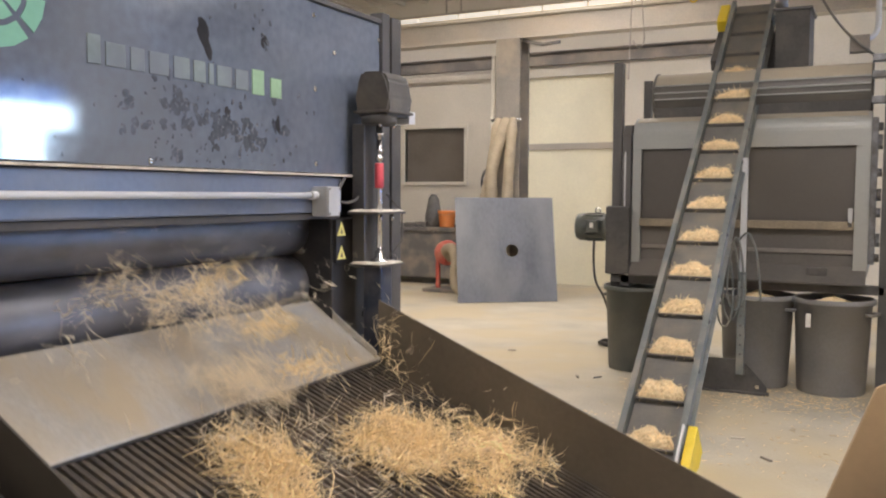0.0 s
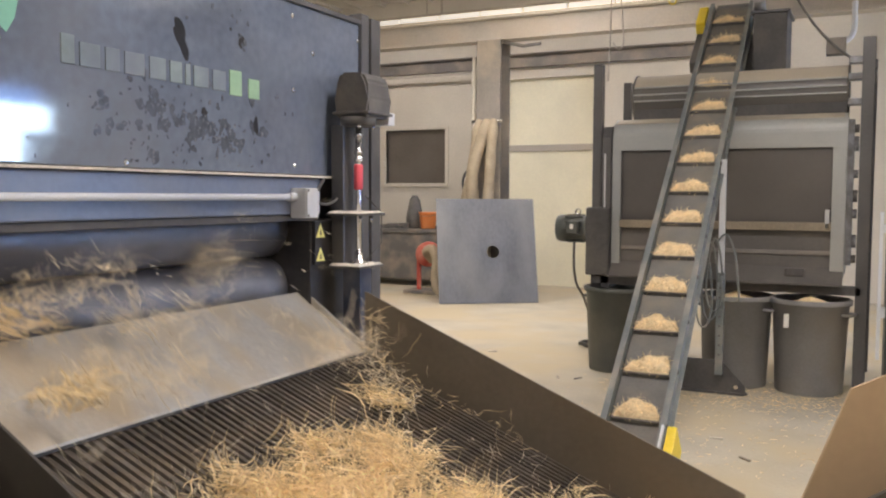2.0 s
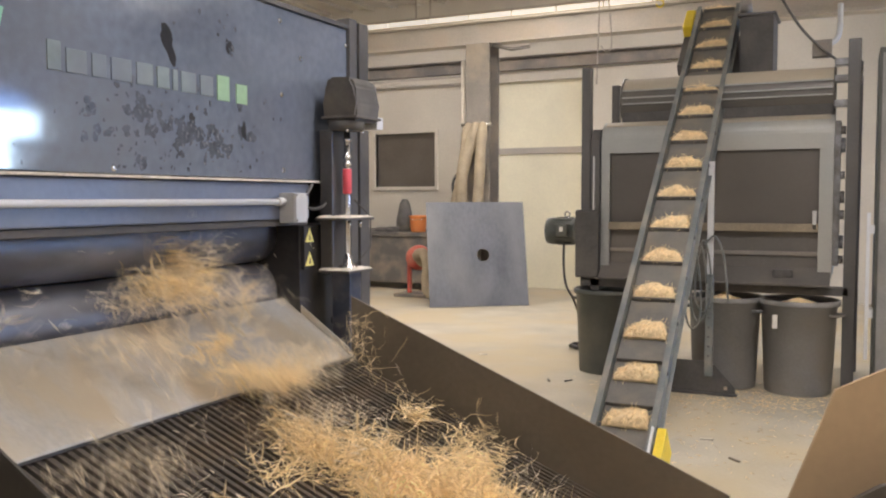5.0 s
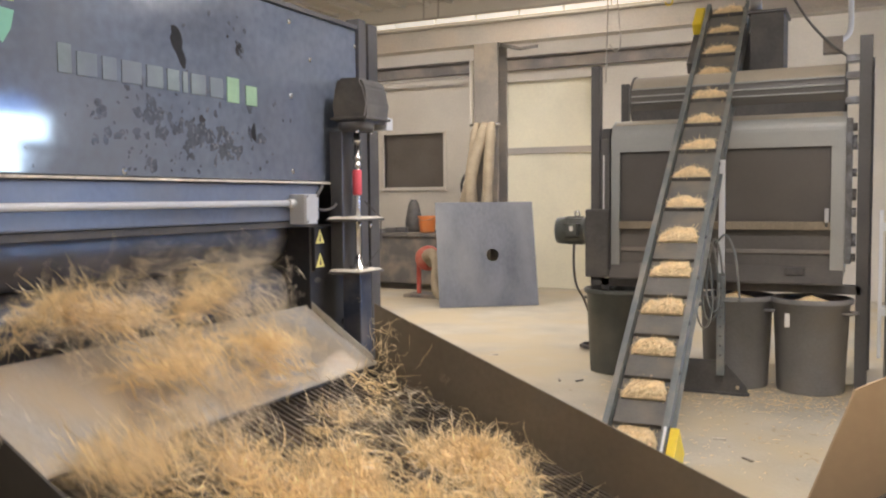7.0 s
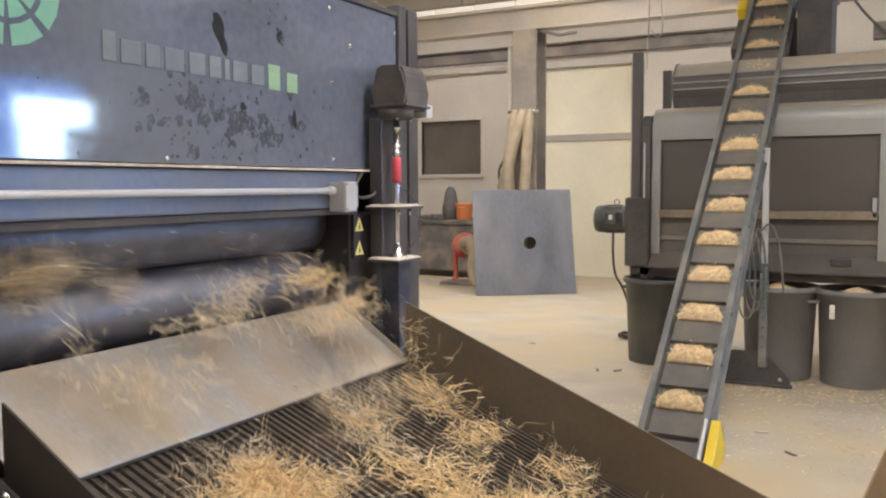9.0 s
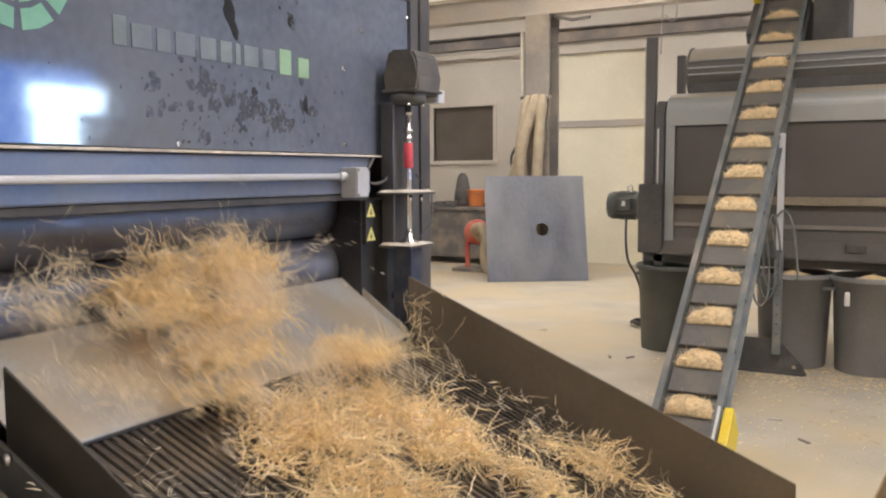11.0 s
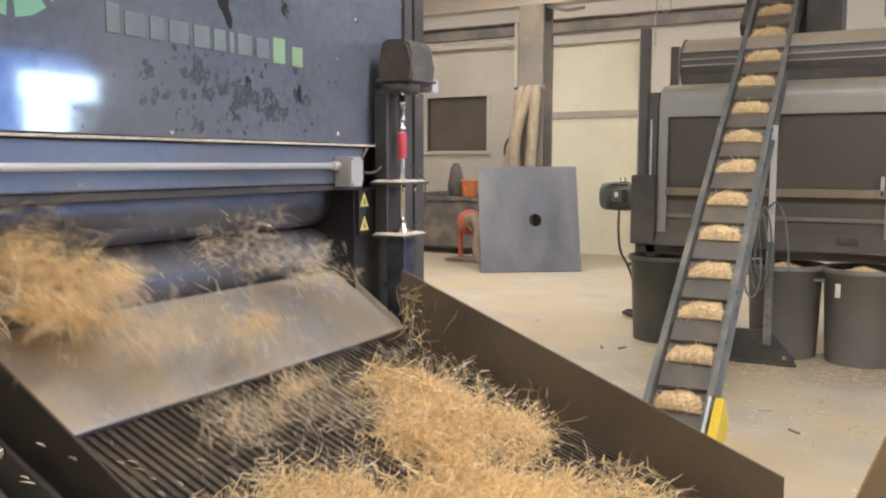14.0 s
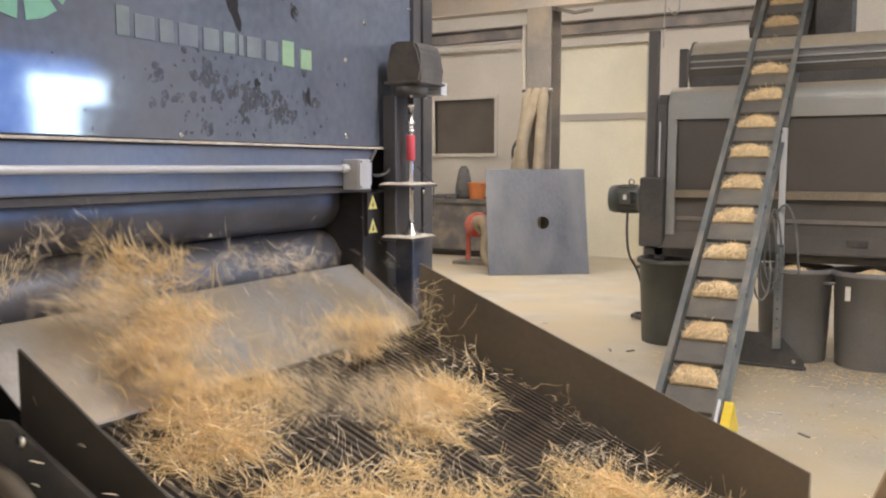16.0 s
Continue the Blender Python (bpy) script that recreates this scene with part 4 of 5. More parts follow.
def conveyor():
    c = new("conveyor")
    c.matrix_world = conveyor_frame()
    tagged(c, "inclined cleated belt conveyor with grey side rails, running upwards", "conveyor")

    def local(name, bm, material, label="", parent=None):
        ob = new(name, mesh_of(name, bm, material))
        ob.parent = parent or c
        if label:
            ob["label"] = label
        return ob
    # endless belt: top run, head turn, bottom run, tail turn
    r = 0.05
    prof = [(0, 0)]
    prof += [(CLEN + r * math.sin(a), -r + r * math.cos(a)) for a in (math.pi * k / 10 for k in range(11))]
    prof += [(-r * math.sin(a), -r - r * math.cos(a)) for a in (math.pi * k / 10 for k in range(11))]
    bm = B()
    vs = []
    for y, z in prof[1:]:
        vs.append((bm.verts.new((-HW, y, z)), bm.verts.new((HW, y, z)), bm.verts.new((-HW, y * 0.999 + 0.002, z * 0.9 - 0.005)), bm.verts.new((HW, y * 0.999 + 0.002, z * 0.9 - 0.005))))
    n = len(vs)
    for i in range(n):
        a, b2 = vs[i], vs[(i + 1) % n]
        bm.faces.new((a[0], a[1], b2[1], b2[0]))
        bm.faces.new((a[2], b2[2], b2[3], a[3]))
        bm.faces.new((a[0], b2[0], b2[2], a[2]))
        bm.faces.new((a[1], a[3], b2[3], b2[1]))
    local("belt", bm, M_belt, "grey rubber belt")
    # side rails, C-shaped
    for sx in (-1, 1):
        bm = B()
        a, b2, e = sx * (HW + 0.008), sx * (HW + 0.020), sx * (HW + 0.042)
        add_prism(bm, [(a, -0.13), (e, -0.13), (e, -0.118), (b2, -0.118), (b2, 0.043), (e, 0.043), (e, 0.055), (a, 0.055)], 'y', -0.02, CLEN + 0.02)
        rail = local("side_rail", bm, M_rail, "grey-green painted side rail")
        for k in range(12):
            bm = B()
            y = 0.3 + k * 0.38
            add_cyl(bm, (sx * (HW + 0.02), y, -0.03), (sx * (HW + 0.032), y, -0.03), 0.013, seg=8)
            ob = local("bolt", bm, M_matte, parent=rail)
    bm = B()
    add_box(bm, -HW, HW, 0.1, CLEN - 0.1, -0.075, -0.068)
    local("slider_bed", bm, M_rail)
    for y in (0.0, CLEN):
        bm = B()
        add_cyl(bm, (-HW - 0.03, y, -0.05), (HW + 0.03, y, -0.05), 0.040, seg=20)
        local("pulley", bm, M_chrome)
    # yellow guards at the tail and head
    bm = B()
    add_box(bm, HW + 0.054, HW + 0.105, -0.12, 0.235, -0.15, 0.075, 0.008)
    add_box(bm, HW + 0.005, HW + 0.054, -0.14, -0.03, -0.15, 0.07, 0.008)
    local("tail_guard", bm, M_yellow, "yellow safety guard")
    bm = B()
    add_box(bm, HW + 0.022, HW + 0.036, -0.02, 0.24, 0.03, 0.075, 0.004)
    local("take_up", bm, M_galv)
    bm = B()
    add_cyl(bm, (-HW - 0.10, 0.02, -0.03), (-HW - 0.02, 0.02, -0.03), 0.055, seg=16)
    local("tail_bearing", bm, M_navy)
    bm = B()
    add_box(bm, -HW - 0.135, -HW - 0.054, CLEN - 0.30, CLEN - 0.02, -0.06, 0.05, 0.015)
    local("head_guard", bm, M_yellow, "yellow safety guard")
    bm = B()
    add_box(bm, -HW - 0.13, -HW - 0.054, CLEN - 0.75, CLEN - 0.2, -0.16, -0.055, 0.008)
    local("motor_bracket", bm, M_matte)
    bm = B()
    add_box(bm, HW + 0.06, HW + 0.14, CLEN - 0.18, CLEN + 0.02, -0.08, 0.02, 0.006)
    add_cyl(bm, (HW + 0.10, CLEN - 0.1, 0.02), (HW + 0.10, CLEN - 0.1, 0.12), 0.05, seg=16)
    local("drive_motor", bm, M_bin)
    # cleats, keyed in motions()
    cl = []
    bm = B()
    add_box(bm, -HW + 0.006, HW - 0.006, -0.005, 0.005, 0.0, 0.03, 0.002)
    me = mesh_of("cleat", bm, M_belt)
    total = 2 * CLEN + 2 * math.pi * r
    for k in range(int(total / PITCH)):
        ob = new("cleat", me)
        ob.parent = c
        cl.append(ob)
    return c, cl, total, r


def conveyor_stand():
    s = thing("conveyor_stand", (-0.93, 6.45, 0), "telescopic conveyor stand on a black triangular foot plate", "stand")
    boxpart("foot", s, M_matte, -1.30, -0.72, 6.46, 6.52, 0.0, 0.02, 0.003)
    bm = B()
    add_prism(bm, [(-1.28, 0.021), (-0.73, 0.021), (-0.74, 0.07), (-0.88, 0.22), (-0.96, 0.25), (-1.28, 0.25)], 'y', 6.48, 6.492)
    part("gusset", bm, M_matte, s, "black triangular gusset plate")
    boxpart("outer_tube", s, M_rail, -0.945, -0.89, 6.42, 6.475, 0.15, 0.9, 0.004)
    boxpart("inner_tube", s, M_galv, -0.938, -0.897, 6.427, 6.468, 0.9, 1.72, 0.003)
    boxpart("outer_tube", s, M_rail, -1.30, -1.245, 6.42, 6.475, 0.15, 1.3, 0.004)
    boxpart("inner_tube", s, M_galv, -1.293, -1.252, 6.427, 6.468, 1.3, 1.72, 0.003)
    for k in range(8):
        bm = B()
        add_cyl(bm, (-0.9175, 6.4185, 0.3 + k * 0.07), (-0.9175, 6.4195, 0.3 + k * 0.07), 0.008, seg=8)
        part("pin_hole", bm, M_matte, s)
    for xx, zz in ((-0.8, 0.06), (-0.93, 0.2)):
        bm = B()
        add_cyl(bm, (xx, 6.472, zz), (xx, 6.48, zz), 0.016, seg=6)
        part("bolt", bm, M_chrome, s)
    return s


def hanging_cable():
    h = thing("cable_coil", (-0.93, 6.40, 1.0), "coiled grey cable hanging on the conveyor stand", "cable")
    for k, (dx, z0, z1) in enumerate(((0.0, 0.55, 1.12), (0.03, 0.62, 1.15), (-0.04, 0.50, 1.08))):
        bm = B()
        cx = -0.985 + dx
        add_tube(bm, [(cx + 0.055 * math.cos(a) * (1 - 0.3 * math.sin(a)), 6.395 - 0.008 * k, (z0 + z1) / 2 + (z1 - z0) / 2 * math.sin(a)) for a in (2 * math.pi * i / 24 for i in range(25))], 0.008, 6)
        part("loop", bm, M_rail, h)
    bm = B()
    add_tube(bm, smooth_path([(-0.95, 6.39, 1.12), (-0.88, 6.39, 1.18), (-0.82, 6.4, 1.05), (-0.79, 6.41, 0.78), (-0.80, 6.44, 0.70), (-0.91, 6.412, 0.70)]), 0.008, 6)
    part("lead", bm, M_rail, h)


def floor_cable():
    c = thing("floor_cable", (-2.35, 7.95, 0), "dark cable lying in loose loops on the floor", "cable")
    for k in range(3):
        bm = B()
        add_tube(bm, [(-2.33 + 0.03 * k + (0.10 + 0.02 * k) * math.cos(a), 7.95 - 0.04 * k + 0.09 * math.sin(a), 0.012 + 0.016 * k + 0.02 * math.sin(2 * a) ** 2) for a in (2 * math.pi * i / 20 for i in range(21))], 0.009, 6)
        part("loop", bm, M_matte, c)
    bm = B()
    add_tube(bm, smooth_path([(-2.25, 7.9, 0.012), (-2.2, 7.6, 0.012), (-2.15, 7.4, 0.02)]), 0.009, 6)
    part("lead", bm, M_matte, c)


CONVEYOR, CLEATS, LOOP, LOOP_R = conveyor()
floor_cable()
conveyor_stand()
hanging_cable()


# ---- far end of the hall ----
def steel_plate():
    base = Vector((-4.47, 10.49, 0))
    u = Vector((0.818, 0.575, 0)).normalized()
    lean = math.radians(14)
    nrm = Vector((-u.y, u.x, 0))
    up = (Vector((0, 0, 1)) * math.cos(lean) + nrm * math.sin(lean))
    W, H, R, T = 1.36, 1.44, 0.085, 0.012
    m = Matrix(((u.x, nrm.x, up.x, base.x), (u.y, nrm.y, up.y, base.y), (0, 0, up.z, 0.004), (0, 0, 0, 1)))
    third = u.cross(up)
    m = Matrix(((u.x, up.x, third.x, base.x), (u.y, up.y, third.y, base.y), (u.z, up.z, third.z, 0.006), (0, 0, 0, 1)))
    bm = B()
    n = 40
    hx, hy = 0.08, 0.70
    def edge(a):
        dx, dy = math.cos(a), math.sin(a)
        k = min((W / 2 - hx) / dx if dx > 1e-6 else 9, (-W / 2 - hx) / dx if dx < -1e-6 else 9, (H - hy) / dy if dy > 1e-6 else 9, -hy / dy if dy < -1e-6 else 9)
        return (hx + dx * k, hy + dy * k)
    angs = sorted([2 * math.pi * i / n for i in range(n)] + [math.atan2(cy - hy, cx - hx) % (2 * math.pi) for cx in (-W / 2, W / 2) for cy in (0, H)])
    rings = []
    for z in (0.0, T):
        o = [bm.verts.new(m @ Vector((*edge(a), z))) for a in angs]
        i = [bm.verts.new(m @ Vector((hx + R * math.cos(a), hy + R * math.sin(a), z))) for a in angs]
        rings.append((o, i))
    k = len(angs)
    for j in range(k):
        q = (j + 1) % k
        for (o, i) in rings:
            bm.faces.new((o[j], o[q], i[q], i[j]))
        bm.faces.new((rings[0][0][j], rings[0][0][q], rings[1][0][q], rings[1][0][j]))
        bm.faces.new((rings[0][1][j], rings[0][1][q], rings[1][1][q], rings[1][1][j]))
    solo("steel_plate", bm, M_plate, "square grey steel plate with a round hole, leaning on the column", "plate")


def hoses():
    h = thing("fabric_hose", (-4.72, 10.9, 0), "long tan fabric hoses hanging from the column bracket", "hose")
    for k, (dx, dxb, r) in enumerate(((-0.08, -0.27, 0.07), (0.03, -0.12, 0.085), (0.14, 0.10, 0.075))):
        bm = B()
        pts = smooth_path([(-4.74 + dx, 10.93, 2.50), (-4.76 + dx * 1.05, 10.9, 2.35), (-4.80 + (dx + dxb) / 2 + (0.05, -0.04, 0.03)[k], 10.90 - 0.05 * (k == 1), 1.8), (-4.80 + dxb, 10.94, 1.2), (-4.82 + dxb, 10.93, 0.6), (-4.83 + dxb, 10.9, 0.05)], 6)
        add_tube(bm, pts, [r * (0.55 + 0.45 * min(1, i / 6)) * (1 + 0.06 * math.sin(i * 1.3)) for i in range(len(pts))], 12)
        part("length", bm, M_tan, h)
    g = thing("hose_reel", (-5.3, 11.2, 1.5), "dark coiled hose reel hung beside the column", "hose reel")
    bm = B()
    for i in range(4):
        r = 0.11 + 0.012 * i
        add_tube(bm, [(-5.13 + r * 0.75 * math.cos(a), 11.22 + 0.02 * i, 1.62 + r * 1.35 * math.sin(a)) for a in (2 * math.pi * k / 20 for k in range(21))], 0.018, 6)
    part("coil", bm, M_matte, g)
    boxpart("arm", g, M_column, -5.16, -4.91, 11.24, 11.27, 1.72, 1.75)


def bench():
    b = thing("workbench", (-7.2, 12.3, 0), "grey steel workbench covered with tools and rags", "workbench")
    boxpart("top", b, M_bench, -9.3, -5.6, 11.95, 12.7, 0.86, 0.92, 0.008)
    boxpart("front_panel", b, M_bench, -9.25, -5.65, 12.0, 12.03, 0.12, 0.855, 0.004)
    for xx in (-9.2, -7.5, -5.75):
        for yy in (12.04, 12.6):
            boxpart("leg", b, M_bench, xx, xx + 0.06, yy, yy + 0.06, 0, 0.858, 0.003)
    boxpart("shelf", b, M_bench, -9.2, -5.7, 12.05, 12.65, 0.10, 0.118)
    rnd = random.Random(12)
    for k in range(16):
        xx, yy = rnd.uniform(-8.4, -5.8), rnd.uniform(12.0, 12.5)
        w, dd, hh = rnd.uniform(0.08, 0.3), rnd.uniform(0.06, 0.2), rnd.uniform(0.02, 0.09)
        t = thing("tool_box" if hh > 0.05 else "rag_pile", (xx, yy, 0.921), "dusty dull item lying on the bench", "clutter", group="clutter on the bench")
        bm = B()
        add_box(bm, xx - w / 2, xx + w / 2, yy, yy + dd, 0.921, 0.921 + hh, min(hh, 0.03) * 0.45)
        part("body", bm, rnd.choice((M_bench, M_tan, M_matte, M_beam, M_inner)), t)
    o = thing("orange_bucket", (-6.25, 12.15, 0.921), "bright orange plastic bucket on the bench", "bucket")
    bm = B()
    add_lathe(bm, [(0.11, 0.921), (0.118, 0.93), (0.142, 1.165), (0.15, 1.17), (0.15, 1.185), (0.138, 1.185), (0.112, 0.935), (0.02, 0.93)], 28, (-6.25, 12.15, 0))
    part("shell", bm, M_orange, o)
    bm = B()
    add_tube(bm, [(-6.25 + 0.146 * math.cos(a), 12.15 - 0.05 - 0.09 * math.sin(a), 1.15 - 0.03 * math.sin(a)) for a in (math.pi * k / 12 for k in range(13))], 0.004, 5)
    part("handle", bm, M_chrome, o)
    j = thing("dark_jug", (-6.6, 12.35, 0.921), "dark grey narrow-necked jug on the bench", "jug")
    bm = B()
    add_lathe(bm, [(0.12, 0.921), (0.14, 0.95), (0.14, 1.10), (0.115, 1.22), (0.10, 1.30), (0.085, 1.38), (0.05, 1.43), (0.045, 1.45)], 24, (-6.6, 12.35, 0))
    part("shell", bm, M_motorgrey, j)
    # red dust blower with a tan hose on the floor
    v = thing("dust_blower", (-5.75, 11.3, 0), "red floor blower with a thick tan hose", "blower")
    bm = B()
    m = Matrix.Translation((-5.78, 11.25, 0.58)) @ Matrix.Rotation(radians(90), 4, 'X') @ Matrix.Rotation(radians(20), 4, 'Y')
    add_lathe(bm, [(0.12, -0.10), (0.175, -0.09), (0.185, -0.06), (0.185, 0.06), (0.175, 0.09), (0.08, 0.11), (0.05, 0.16)], 28, m=m)
    part("scroll_case", bm, M_redpaint, v)
    for dx in (-0.18, 0.14):
        boxpart("leg", v, M_redpaint, -5.78 + dx, -5.73 + dx, 11.22, 11.28, 0.05, 0.5, 0.004)
    boxpart("base", v, M_bench, -6.1, -5.45, 11.05, 11.5, 0.0, 0.05, 0.01)
    bm = B()
    pts = smooth_path([(-5.55, 10.95, 0.52), (-5.60, 10.85, 0.64), (-5.45, 10.75, 0.68), (-5.36, 10.70, 0.52), (-5.36, 10.66, 0.28), (-5.28, 10.62, 0.12), (-5.1, 10.75, 0.085)], 7)
    add_tube(bm, pts, [0.07 * (1 + 0.08 * (i % 2)) for i in range(len(pts))], 12)
    part("hose", bm, M_tan, v, "thick tan hose")


def cardboard_box():
    c = thing("cardboard_box", (0.35, 1.75, 0), "tall brown cardboard box with an upright open flap", "box")
    fwd = Vector((-0.44, 0.90, 0)).normalized()
    rgt = Vector((0.90, 0.44, 0)).normalized()
    o = Vector((0, 0, 1.45)) + fwd * 1.5
    def P(px, py, d=0.0):
        # a place on an upright sheet that faces back along the aisle
        return o + rgt * px + fwd * d + Vector((0, 0, py))
    front = [P(0.40, -1.11), P(0.715, -0.335), P(0.80, -0.30), P(1.25, -0.22), P(1.25, -1.11)]
    back = [p + fwd * 0.006 for p in front]
    bm = B()
    A = [bm.verts.new(p) for p in front]
    Bv = [bm.verts.new(p) for p in back]
    bm.faces.new(A)
    bm.faces.new(Bv[::-1])
    for i in range(5):
        bm.faces.new((A[i], Bv[i], Bv[(i + 1) % 5], A[(i + 1) % 5]))
    part("flap", bm, M_card, c, "upright cardboard flap")
    # inner flap in the box's shade: the shade is given by a near-black colour
    poly = [(0.575, -0.56), (0.66, -0.52), (0.75, -0.475), (1.15, -0.40), (1.15, -0.75), (0.5, -0.75)]
    bm = B()
    A = [bm.verts.new(P(u, v, -0.09)) for u, v in poly]
    Bv = [bm.verts.new(P(u, v, -0.10)) for u, v in poly]
    bm.faces.new(A)
    bm.faces.new(Bv[::-1])
    for i in range(6):
        bm.faces.new((A[i], Bv[i], Bv[(i + 1) % 6], A[(i + 1) % 6]))
    part("inner_flap", bm, M_lip, c, "inner flap with its shade put in a dark colour")
    m = Matrix(((rgt.x, fwd.x, 0, o.x), (rgt.y, fwd.y, 0, o.y), (0, 0, 1, 0), (0, 0, 0, 1)))
    for x0, x1, y0, y1 in ((0.40, 1.25, 0.0, 0.006), (0.40, 1.25, -0.35, -0.344), (0.40, 0.406, -0.344, 0.0), (1.244, 1.25, -0.344, 0.0)):
        bm = B()
        add_box(bm, x0, x1, y0, y1, 0.0, 0.338, m=m)
        part("side", bm, M_card, c)
    bm = B()
    add_box(bm, 0.406, 1.244, -0.344, 0.0, 0.0, 0.006, m=m)
    part("bottom", bm, M_card, c)


steel_plate()
hoses()
bench()
cardboard_box()


# ---- fibre, strands and chips ----
def strand(bm, p, d, length, curl, rnd, w=0.0016, n=3):
    """One bent fibre: a thin three-sided tube that turns as it goes."""
    p, d = Vector(p), Vector(d).normalized()
    k = Vector((rnd.gauss(0, 1), rnd.gauss(0, 1), rnd.gauss(0, 1))) * curl
    rings = []
    for i in range(n + 1):
        a = d.cross(Vector((0.2, 0.5, 0.84)))
        if a.length < 1e-3:
            a = Vector((1, 0, 0))
        a.normalize()
        b = d.cross(a)
        ww = w * (0.5 if i in (0, n) else 1.0)
        rings.append([bm.verts.new(p + ww * (math.cos(q) * a + math.sin(q) * b)) for q in (0.3, 2.4, 4.5)])
        p = p + d * (length / n)
        d = (d + k * (1.0 / n) + Vector((rnd.gauss(0, 1), rnd.gauss(0, 1), rnd.gauss(0, 1))) * 0.25 * curl).normalized()
    for a, b in zip(rings, rings[1:]):
        for q in range(3):
            f = bm.faces.new((a[q], a[(q + 1) % 3], b[(q + 1) % 3], b[q]))
            f.smooth = True


def ribbon(bm, p, d, length, curl, rnd, w=0.002, n=6):
    """One flat bent bast ribbon that twists as it goes."""
    p, d = Vector(p), Vector(d).normalized()
    k = Vector((rnd.gauss(0, 1), rnd.gauss(0, 1), rnd.gauss(0, 1))) * curl
    side = d.cross(Vector((rnd.gauss(0, 1), rnd.gauss(0, 1), rnd.gauss(0, 1))))
    side = side.normalized() if side.length > 1e-4 else Vector((1, 0, 0))
    prev = None
    for i in range(n + 1):
        ww = w * (0.4 if i in (0, n) else 1.0)
        cur = (bm.verts.new(p - side * ww), bm.verts.new(p + side * ww))
        if prev:
            bm.faces.new((prev[0], prev[1], cur[1], cur[0]))
        prev = cur
        p = p + d * (length / n)
        d = (d + k * (1.0 / n) + Vector((rnd.gauss(0, 1), rnd.gauss(0, 1), rnd.gauss(0, 1))) * 0.25 * curl).normalized()
        side = (side + d.cross(side) * 0.5).normalized()


def mesh_only(name, bm, material):
    me = bpy.data.meshes.new(name)
    bm.to_mesh(me)
    bm.free()
    me.materials.append(material)
    return me


def tangle_mesh(seed, size, bundles, each, length, curl, w, material, flat=0.35, stray=0.2):
    """A tangled tuft: bundles of near-parallel bent ribbons in uneven lobes, with stray ends."""
    rnd = random.Random(seed)
    bm = B()
    rx, ry, rz = size
    lobes = [(Vector((rnd.uniform(-0.7, 0.7) * rx, rnd.uniform(-0.8, 0.8) * ry, rnd.uniform(-0.2, 0.4) * rz)), rnd.uniform(0.3, 0.65)) for _ in range(6)]
    for _ in range(bundles):
        c, s = rnd.choice(lobes)
        if rnd.random() < stray:
            s *= 1.9
        g = Vector((rnd.gauss(0, 0.55) * rx * s, rnd.gauss(0, 0.55) * ry * s, rnd.gauss(0, 0.5) * rz * s))
        d = Vector((rnd.gauss(0, 1), rnd.gauss(0, 1), rnd.gauss(0, flat)))
        ln = length * rnd.choice((0.35, 0.6, 0.9, 1.0, 1.35))
        state = rnd.getrandbits(32)
        start = c + g - d.normalized() * ln * 0.5
        for k in range(rnd.randint(1, each)):
            own = random.Random(state if k < 2 else state + k)
            off = Vector((rnd.gauss(0, 0.008), rnd.gauss(0, 0.008), rnd.gauss(0, 0.006)))
            ribbon(bm, start + off, d + off * 12, ln * rnd.uniform(0.7, 1.2), curl, own, w * rnd.uniform(0.45, 1.5), 6)
    return mesh_only("tuft", bm, material)


def speck_mesh(seed):
    """Short broken bits of hurd and bast, well apart."""
    rnd = random.Random(seed)
    bm = B()
    for _ in range(13):
        at = (rnd.gauss(0, 0.14), rnd.gauss(0, 0.2), rnd.gauss(0, 0.08))
        ribbon(bm, at, (rnd.gauss(0, 1), rnd.gauss(0, 1), rnd.gauss(0, 1)), rnd.uniform(0.012, 0.045), 0.25, rnd, rnd.uniform(0.0012, 0.0026), 3)
    return mesh_only("specks", bm, M_pale)


CLUMP = [tangle_mesh(100 + i, (0.13, 0.15, 0.045), 118, 6, 0.15, 1.1, 0.0020, M_fibre, 0.2) for i in range(9)]
SMALL = [tangle_mesh(150 + i, (0.10, 0.13, 0.03), 36, 5, 0.14, 1.0, 0.0023, M_fibre, 0.2) for i in range(7)]
VEIL = [tangle_mesh(200 + i, (0.15, 0.16, 0.10), 150, 4, 0.13, 1.2, 0.0011, M_veil, 0.8) for i in range(7)]
WISP = [tangle_mesh(300 + i, (0.10, 0.14, 0.05), 8, 3, 0.12, 1.3, 0.0018, M_pale, 0.7, 0.4) for i in range(9)]
THIN = [tangle_mesh(250 + i, (0.15, 0.20, 0.09), 90, 4, 0.10, 1.2, 0.0013, M_veil, 0.9, 0.4) for i in range(5)]
SPECK = [speck_mesh(400 + i) for i in range(6)]


